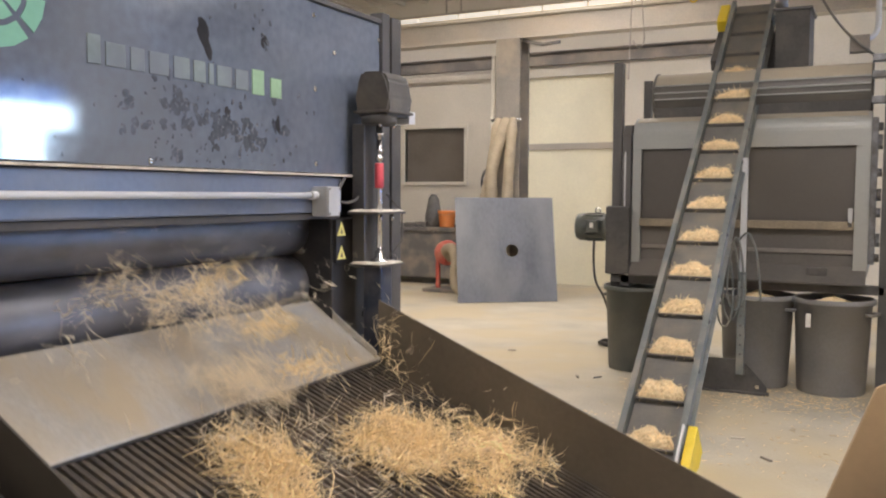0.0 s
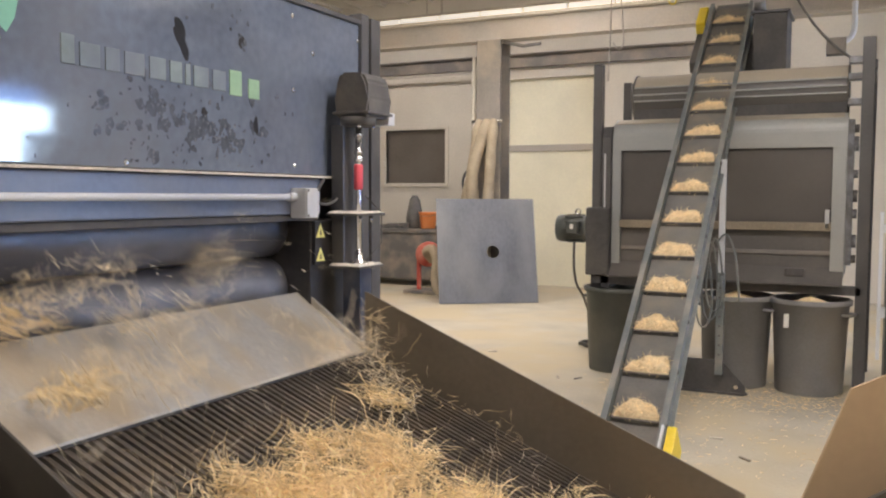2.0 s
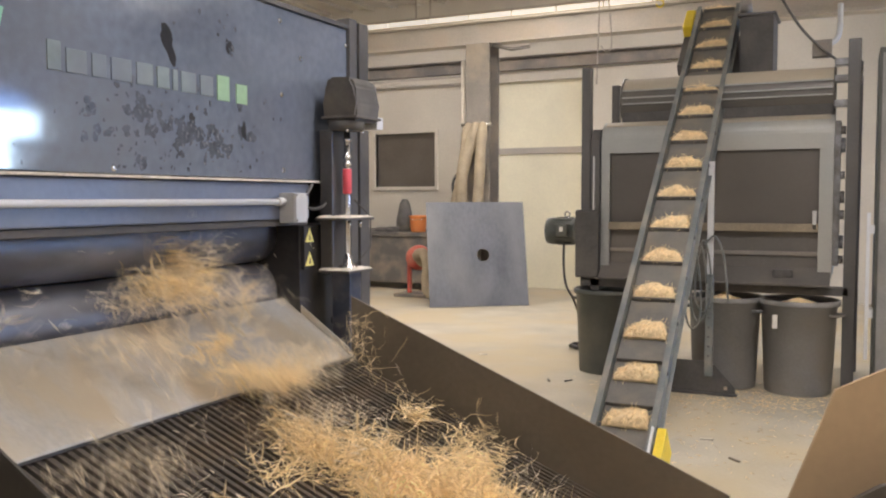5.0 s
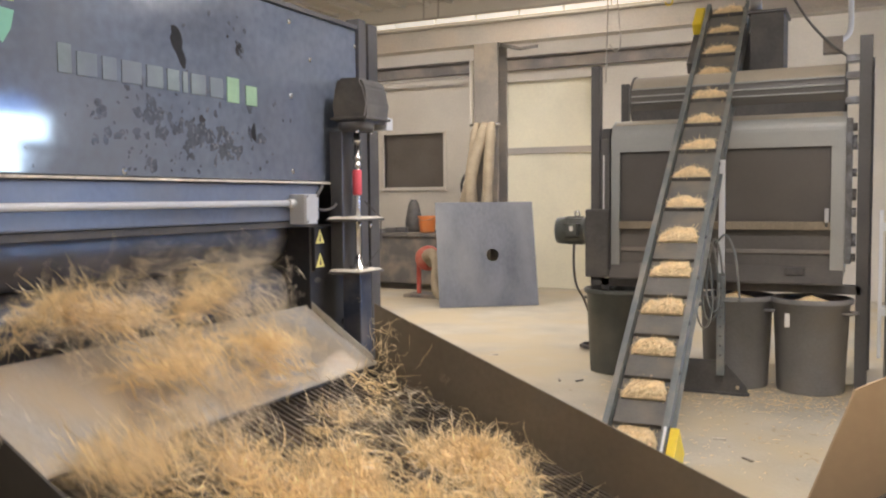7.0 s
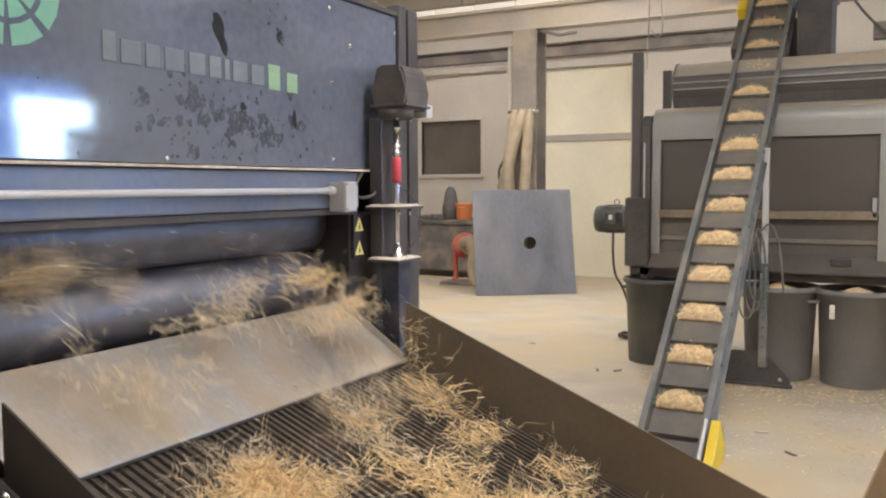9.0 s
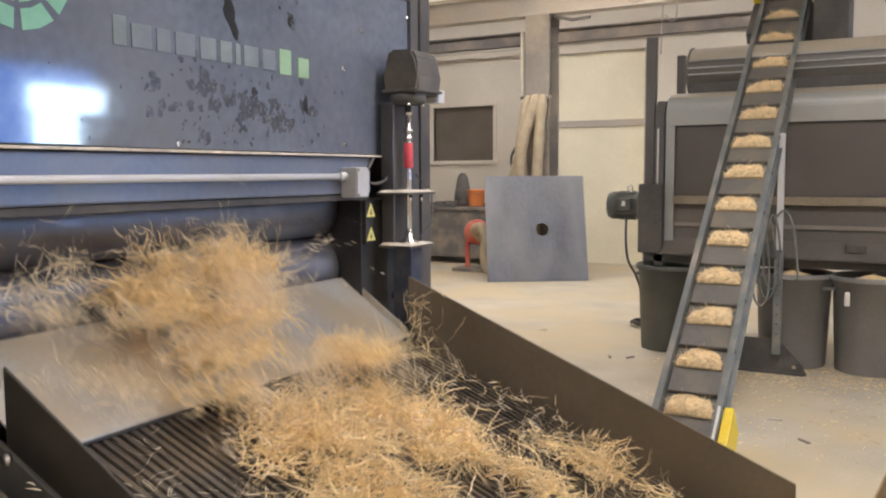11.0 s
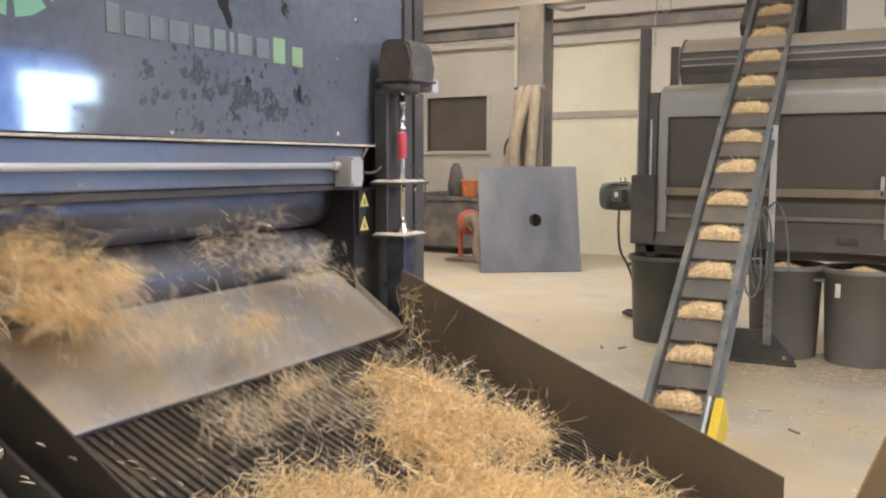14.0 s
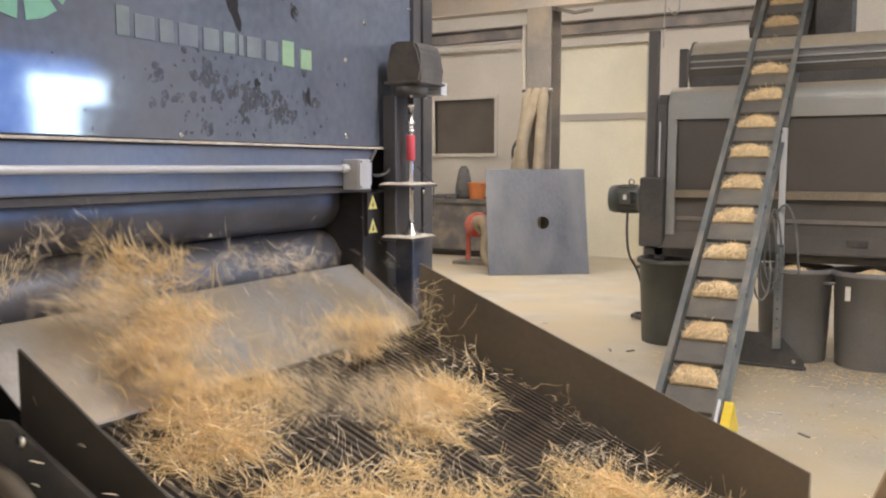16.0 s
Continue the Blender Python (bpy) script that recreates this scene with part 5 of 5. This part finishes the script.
def heap_piece(seed):
    """A loose mound of chips and fibre as it lies against a cleat: x across, y up the belt, z out."""
    rnd = random.Random(seed)
    bm = B()
    nx, ny = 18, 7
    cx, wide, ph = rnd.uniform(-0.05, 0.07), rnd.uniform(0.08, 0.16), rnd.uniform(0, 6)

    def swell(x):
        return max(0.0, min(1.0, 0.32 + 0.68 * math.exp(-((x - cx) / wide) ** 2) + 0.10 * math.sin(55 * x + ph))) * min(1.0, (0.130 - abs(x)) / 0.03)
    grid = []
    for i in range(nx + 1):
        x = -0.126 + 0.252 * i / nx
        b = swell(x)
        row = []
        for j in range(ny + 1):
            q = j / ny
            y = 0.006 + (0.045 + 0.11 * b) * q
            z = (0.015 + 0.028 * b) * (0.45 + 2.0 * q * (1 - q)) * (1 - q ** 2) + (rnd.uniform(-0.008, 0.008) if 0 < j < ny else 0)
            row.append(bm.verts.new((x, y, max(z, 0.001))))
        grid.append(row)
    for i in range(nx):
        for j in range(ny):
            bm.faces.new((grid[i][j], grid[i + 1][j], grid[i + 1][j + 1], grid[i][j + 1]))
    base = [bm.verts.new((-0.126 + 0.252 * i / nx, 0.006, 0.0)) for i in range(nx + 1)]
    for i in range(nx):
        bm.faces.new((base[i], base[i + 1], grid[i + 1][0], grid[i][0]))
    for _ in range(300):
        x = rnd.uniform(-0.122, 0.122)
        b = swell(x)
        q = rnd.random() ** 1.2
        y = 0.006 + (0.045 + 0.11 * b) * q
        z = (0.015 + 0.028 * b) * (0.45 + 2.0 * q * (1 - q)) * (1 - q ** 2)
        strand(bm, (x, y, z), (rnd.gauss(0, 1), rnd.gauss(0, 0.8), rnd.gauss(0.15, 0.35)), rnd.uniform(0.012, 0.045), 0.7, rnd, 0.0016, 2)
    for _ in range(rnd.randint(2, 7)):
        strand(bm, (cx + rnd.uniform(-0.05, 0.05), 0.03, 0.05), (rnd.gauss(0, 0.7), rnd.gauss(-0.3, 0.5), 0.8), rnd.uniform(0.04, 0.09), 0.9, rnd, 0.0015, 3)
    return mesh_only("ridge", bm, M_chip)


RIDGE = [heap_piece(s) for s in range(11)]

# bursts: (seconds at which it starts to leave the rollers, how long it lasts, place along the rollers,
# place across the grate where it lands, x where it lands, tufts)
BURSTS_A = [
    (-1.75, 0.3, 3.0, 3.05, -1.85, 4), (-1.2, 0.4, 2.6, 2.62, -1.85, 6), (-0.9, 0.3, 2.0, 2.05, -1.85, 5), (-0.35, 0.3, 2.5, 2.55, -1.85, 3),
    (0.05, 0.25, 2.4, 2.4, -1.85, 3), (0.36, 0.4, 1.88, 2.0, -1.86, 10), (0.5, 0.42, 2.45, 2.48, -1.78, 10), (0.95, 0.3, 2.45, 2.5, -1.8, 3), (1.7, 0.2, 1.75, 1.85, -1.9, 2),
    (2.0, 0.4, 2.7, 2.6, -1.74, 9), (2.6, 0.3, 2.45, 2.5, -1.76, 3), (2.7, 0.2, 1.85, 1.95, -1.9, 2), (3.0, 0.3, 2.75, 2.7, -1.8, 2),
    (3.2, 0.62, 2.52, 2.66, -1.78, 13), (3.5, 0.3, 1.8, 1.9, -1.88, 3), (3.9, 0.3, 2.3, 2.3, -1.85, 3),
]
BURSTS_B = [
    (4.5, 0.5, 2.4, 2.5, -1.8, 6), (5.0, 0.4, 2.9, 2.95, -1.75, 6), (5.3, 0.4, 2.2, 2.3, -1.8, 6), (5.5, 0.35, 1.85, 2.0, -1.88, 6),
    (5.75, 0.3, 2.5, 2.6, -1.85, 4), (6.05, 0.3, 1.9, 2.0, -1.9, 2), (6.2, 0.2, 2.5, 2.55, -1.85, 2), (6.48, 0.45, 2.05, 2.05, -1.88, 9),
    (6.68, 0.3, 2.6, 2.6, -1.85, 4), (6.95, 0.3, 2.75, 2.6, -1.8, 3), (7.4, 0.3, 2.3, 2.4, -1.8, 2), (7.78, 0.3, 2.75, 2.65, -1.8, 3),
    (7.85, 0.3, 1.85, 1.95, -1.9, 4), (8.38, 0.2, 2.2, 2.15, -1.88, 3), (8.5, 0.2, 2.6, 2.6, -1.8, 2), (9.0, 0.3, 1.85, 1.9, -1.88, 5),
]
BURSTS_C = [
    (9.6, 0.4, 2.4, 2.5, -1.8, 5), (10.1, 0.4, 2.1, 2.3, -1.8, 7), (10.35, 0.4, 2.7, 2.6, -1.75, 8), (10.65, 0.3, 2.0, 2.15, -1.85, 7),
    (10.85, 0.3, 2.5, 2.5, -1.8, 6), (11.32, 0.4, 1.9, 2.1, -1.85, 10), (11.35, 0.5, 2.6, 2.55, -1.75, 12), (11.75, 0.4, 2.2, 2.3, -1.8, 10),
    (11.95, 0.3, 1.75, 1.8, -1.9, 8), (12.1, 0.3, 2.5, 2.5, -1.85, 4), (12.45, 0.2, 1.7, 1.75, -1.88, 3),
]
BURSTS_D = [
    (12.75, 0.25, 1.75, 1.85, -1.85, 6), (13.0, 0.52, 2.7, 2.72, -1.72, 15), (13.5, 0.3, 2.0, 2.0, -1.85, 2), (13.78, 0.62, 1.72, 1.82, -1.84, 17),
    (14.4, 0.15, 2.5, 2.5, -1.85, 1), (15.15, 0.15, 2.75, 2.7, -1.8, 1), (15.28, 0.3, 1.65, 1.78, -1.88, 5), (15.38, 0.35, 2.85, 2.75, -1.6, 8),
    (15.55, 0.4, 1.8, 1.95, -1.85, 8),
]
BURSTS_E = [
    (1.1, 0.2, 2.95, 3.0, -1.85, 2), (3.6, 0.3, 2.95, 3.05, -1.85, 3), (5.6, 0.3, 3.0, 3.05, -1.78, 4), (6.3, 0.3, 3.0, 3.05, -1.88, 2),
    (8.0, 0.2, 3.0, 3.02, -1.88, 2), (8.75, 0.2, 2.85, 2.95, -1.85, 2), (11.0, 0.3, 3.0, 3.05, -1.8, 3),
]
AIR = 0.40    # seconds from the rollers to the grate


def flight(t, t0, y, y1, x1, lift, pace, falls):
    """Where a tuft is t seconds into the clip: inside the rollers, thrown over the slide, then creeping down the grate or through it."""
    u = t - t0
    if u <= -0.06:
        return (-3.05, y, 1.10, 0.0)
    if u <= 0:
        return (-2.44 + 0.61 * u / 0.06, y, 1.155, 0.0)
    z1 = grate_z(x1) + lift
    if u < AIR:
        k = u / AIR
        return (-2.44 + (x1 + 2.44) * k, y + (y1 - y) * k, 1.16 + (z1 - 1.16) * k + 0.36 * k * (1 - k), k)
    s = u - AIR
    if falls:
        d = min(s / 0.35, 1.0)
        return (x1 + 0.12 * d, y1, z1 - 0.30 * d, 1.0)
    x = x1 + 0.05 * (1 - math.exp(-s * 6)) + pace * s
    if x < -0.40:
        return (x, y1, grate_z(x) + lift, 1.0)
    over = x + 0.40
    return (-0.40 + 0.4 * min(over, 0.5), y1, max(0.07, grate_z(-0.4) + lift - 0.5 * over), 1.0)


def carry(ob, t0, y, y1, x1, lift, pace, falls, seed):
    rnd = random.Random(seed)
    e0 = [rnd.uniform(-25, 25), rnd.uniform(-60, -20), rnd.uniform(-30, 30)]
    e1 = [rnd.uniform(-6, 6), math.degrees(math.atan(SL)), e0[2] + rnd.uniform(-40, 40)]
    times = {0.0, 16.0}
    for u in [-0.06, 0.0, 0.08, 0.16, 0.24, 0.32, AIR] + [0.5 + 0.1 * i for i in range(28)] + [3.6, 4.6, 5.6, 6.6]:
        if 0 < t0 + u < 16:
            times.add(round(t0 + u, 3))
    rows, last = [], -1
    for t in sorted(times):
        if frame(t) == last:
            continue
        last = frame(t)
        x, yy, z, k = flight(t, t0, y, y1, x1, lift, pace, falls)
        if k == 1.0 and x < -0.4:
            z += shake(t)[1]
        e = [a + (b - a) * k for a, b in zip(e0, e1)]
        rows.append((t, pose(x, min(yy, 3.14), z, e[0], e[1], e[2])))
    walk(ob, rows)


TUFTS, RIDES = [], []


def fibre_things():
    rnd = random.Random(77)

    def launch(name, label, category, group, me, t, y, y1, x1, lift, pace, falls=False):
        ob = new(name, me)
        tagged(ob, label, category, group=group, kind="stuff")
        TUFTS.append((ob, t, max(1.5, min(3.1, y)), max(1.52, min(3.1, y1)), x1, lift, pace, falls, 500 + len(TUFTS)))
    for t0, last, y, y1, x1, n in BURSTS_A + BURSTS_B + BURSTS_C + BURSTS_D + BURSTS_E:
        for i in range(n):
            t = t0 + last * (i + rnd.random()) / n
            full = n > 3 and i % 3
            a, b = rnd.gauss(0, 0.13), rnd.gauss(0, 0.10)
            x = max(-1.93, min(-1.5, x1 + rnd.gauss(0, 0.09)))
            launch("fibre_tuft", "tangled golden bast fibre tuft thrown from the rollers" if full else "small tangled tuft of golden bast fibre", "fibre tuft",
                   "flying fibre tufts", rnd.choice(CLUMP if full else SMALL), t, y + a, y1 + a + b, x, rnd.uniform(0.02, 0.045), rnd.uniform(0.31, 0.41))
            if i % 2 == 0:
                a = rnd.gauss(0, 0.16)
                launch("fibre_veil", "loose veil of fine tan fibre in flight", "fibre veil", "flying fibre veils", rnd.choice(VEIL),
                       t - 0.03, y + a, y1 + a, x1, 0.05, 0.3, True)
    t = -1.6
    while t < 15.95:
        t += rnd.uniform(0.022, 0.062)
        y = rnd.uniform(1.5, 3.1)
        launch("fibre_wisp", "loose pale strands of fibre in flight", "fibre strands", "flying fibre strands", rnd.choice(WISP),
               t, y, y + rnd.uniform(-0.05, 0.2), rnd.uniform(-1.92, -1.6), rnd.uniform(0.015, 0.04), rnd.uniform(0.25, 0.4), rnd.random() < 0.65)
    t = -0.5
    while t < 15.95:
        t += rnd.uniform(0.06, 0.14)
        y = rnd.uniform(1.55, 3.0)
        launch("fibre_veil", "thin veil of fine tan fibre drifting over the slide", "fibre veil", "flying fibre veils", rnd.choice(THIN),
               t, y, y + rnd.uniform(-0.1, 0.15), rnd.uniform(-1.95, -1.7), 0.05, 0.3, True)
    t = -0.5
    while t < 15.95:
        t += rnd.uniform(0.02, 0.05)
        y = rnd.uniform(1.5, 3.1)
        launch("fibre_specks", "short broken bits of hurd and bast in flight", "fibre bits", "flying fibre bits", rnd.choice(SPECK),
               t, y, y + rnd.uniform(-0.1, 0.2), rnd.uniform(-1.92, -1.5), 0.05, 0.3, True)
    # chip ridges on the belt: each rides up once
    for k in range(-1, 37):
        s_start = PITCH * (13 - k) + 0.0
        RIDES.append((new("chip_ridge", RIDGE[(k * 7) % 11]), s_start))
        tagged(RIDES[-1][0], "ridge of pale hurd chips and fibre riding on a conveyor cleat", "chips", group="chip ridges on the conveyor", kind="stuff")


def stuck_fibre():
    """Strands caught along the chute's far wall and the slide's edge, and loose straw on the floor."""
    rnd = random.Random(5)
    bm = B()
    for _ in range(46):
        x = rnd.gauss(-1.99, 0.05)
        ribbon(bm, (x, YB - abs(rnd.gauss(0, 0.03)) - 0.006, grate_z(x) + rnd.uniform(0.02, 0.22)), (rnd.gauss(0.5, 0.6), rnd.gauss(-0.15, 0.3), rnd.gauss(0.1, 0.7)), rnd.uniform(0.06, 0.22), 1.4, rnd, 0.0015)
    for _ in range(48):
        x = rnd.uniform(-1.98, -1.2)
        ribbon(bm, (x, YB - abs(rnd.gauss(0, 0.06)) - 0.006, grate_z(x) + 0.012 + 0.03 * rnd.random()), (rnd.gauss(0.6, 0.6), rnd.gauss(-0.2, 0.4), rnd.gauss(0.1, 0.3)), rnd.uniform(0.05, 0.16), 1.6, rnd, 0.0016)
    tagged(part("strand_tangle", bm, M_fibre, CHUTE, "pale strands caught along the wall"), kind="stuff")
    bm = B()
    for _ in range(520):
        a, b = rnd.gauss(0, 1), rnd.gauss(0, 1)
        x, y = 0.16 + 0.17 * a, 3.70 + 0.33 * b
        strand(bm, (x, y, 0.004 + 0.03 * math.exp(-(a * a + b * b)) * rnd.random()), (rnd.gauss(0, 1), rnd.gauss(0, 1), rnd.gauss(0, 0.08)), rnd.uniform(0.03, 0.10), 0.5, rnd, 0.0016, 3)
    solo("floor_straw", bm, M_pale, "scatter of pale straw on the concrete floor", "straw", kind="stuff")
    bm = B()
    for _ in range(1500):
        if rnd.random() < 0.6:
            x, y = rnd.gauss(-0.55, 0.45), rnd.gauss(6.45, 0.22)
        else:
            x, y = rnd.uniform(-1.8, 0.4), rnd.uniform(4.6, 6.9)
        strand(bm, (x, y, 0.003), (rnd.gauss(0, 1), rnd.gauss(0, 1), 0.02), rnd.uniform(0.01, 0.045), 0.4, rnd, 0.0022, 2)
    solo("floor_chips", bm, M_chip, "thin scatter of pale chips under the drum cleaner", "chips", kind="stuff")
    for x, y, a in ((-3.06, 7.27, 0.4), (-2.0, 6.5, 1.1), (-2.15, 6.45, 2.0), (-0.75, 5.25, 0.2), (-0.55, 4.9, 2.4)):
        bm = B()
        m = Matrix.Translation((x, y, 0)) @ Matrix.Rotation(a, 4, 'Z')
        add_box(bm, -0.04, 0.04, -0.009, 0.008, 0.0, 0.010, 0.003, m=m)
        solo("wood_scrap", bm, M_dust if a < 1 else M_bench, "small scrap lying on the concrete floor", "scrap", group="scraps on the floor")


fibre_things()
stuck_fibre()
grate_bars(CHUTE)


# ---- what moves ----
def belt_pose(s):
    """Pose on the endless belt, in the conveyor's space, s metres along from the tail on the upper run."""
    s %= LOOP
    arc = math.pi * LOOP_R
    if s < CLEN:
        return pose(0, s, 0)
    if s < CLEN + arc:
        a = (s - CLEN) / LOOP_R
        return pose(0, CLEN + LOOP_R * math.sin(a), -LOOP_R + LOOP_R * math.cos(a), -math.degrees(a))
    if s < 2 * CLEN + arc:
        return pose(0, CLEN - (s - CLEN - arc), -2 * LOOP_R, 180)
    a = (s - 2 * CLEN - arc) / LOOP_R
    return pose(0, -LOOP_R * math.sin(a), -LOOP_R - LOOP_R * math.cos(a), 180 - math.degrees(a))


def belt_times(s0):
    """Times at which a cleat passes the ends of the straight runs, with a few in the turns."""
    arc = math.pi * LOOP_R
    marks = [0, CLEN, CLEN + arc / 3, CLEN + 2 * arc / 3, CLEN + arc, 2 * CLEN + arc, 2 * CLEN + arc * 4 / 3, 2 * CLEN + arc * 5 / 3]
    out = {0.0, 16.0}
    for n in range(-1, 3):
        for m in marks:
            t = (m + n * LOOP - s0) / SPEED
            if 0 < t < 16:
                out.add(t)
    t = 0.5
    while t < 16:
        out.add(t)
        t += 0.5
    return sorted(out)


def keyed(ob, pairs):
    rows, last = [], -1
    for t, m in pairs:
        if frame(t) != last:
            rows.append((t, m))
            last = frame(t)
    walk(ob, rows)


def shake(t):
    """The chute rides on an eccentric: a small orbit, once in 0.378 s."""
    a = 2 * math.pi * (t - 0.1157) / 0.378
    return 0.028 + 0.045 * math.sin(a), 0.030 + 0.038 * math.cos(a)


def motions():
    home = Vector(CHUTE.location)
    rows = []
    for i in range(0, 241):
        t = 16.0 * i / 240
        dx, dz = shake(t)
        rows.append((t, pose(home.x + dx, home.y, home.z + dz)))
    walk(CHUTE, rows)
    # phase: at 3 s a cleat stands 0.207 m up from the counted mark
    ref = S0 + 0.207 - 3.0 * SPEED
    for k, ob in enumerate(CLEATS):
        s0 = ref + k * PITCH
        keyed(ob, [(t, belt_pose(s0 + SPEED * t)) for t in belt_times(s0)])
    M = conveyor_frame()
    for ob, s_start in RIDES:
        s0 = ref + s_start
        times = sorted({0.0, 16.0, *[i * 0.5 for i in range(1, 32)], *[max(0.01, min(15.99, (m - s0) / SPEED)) for m in (0.0, 0.12, CLEN - 0.08, CLEN + 0.05, CLEN + 0.2)]})
        pairs = []
        for t in times:
            s = s0 + SPEED * t
            if s < 0.0:
                pairs.append((t, pose(CA.x, CA.y - 0.14, 0.004)))
            elif s < CLEN:
                pairs.append((t, M @ pose(0, s, 0.001)))
            else:
                d = min((s - CLEN) / 0.2, 1)
                pairs.append((t, pose(CA.x, 7.99 + 0.13 * d, CA.z + CLEN * CU.z - (CA.z + CLEN * CU.z - 2.03) * d * d, 40 * (1 - d) - 20)))
        keyed(ob, pairs)
    for row in TUFTS:
        carry(*row)
    for i, r in enumerate(ROLLERS):
        sgn = 1 if i == 0 else -1
        rows = []
        t = 0.0
        while t <= 16.001:
            rows.append((t, pose(*r.location, 0, sgn * 240 * t, 0)))
            t += 0.25
        walk(r, rows)


motions()
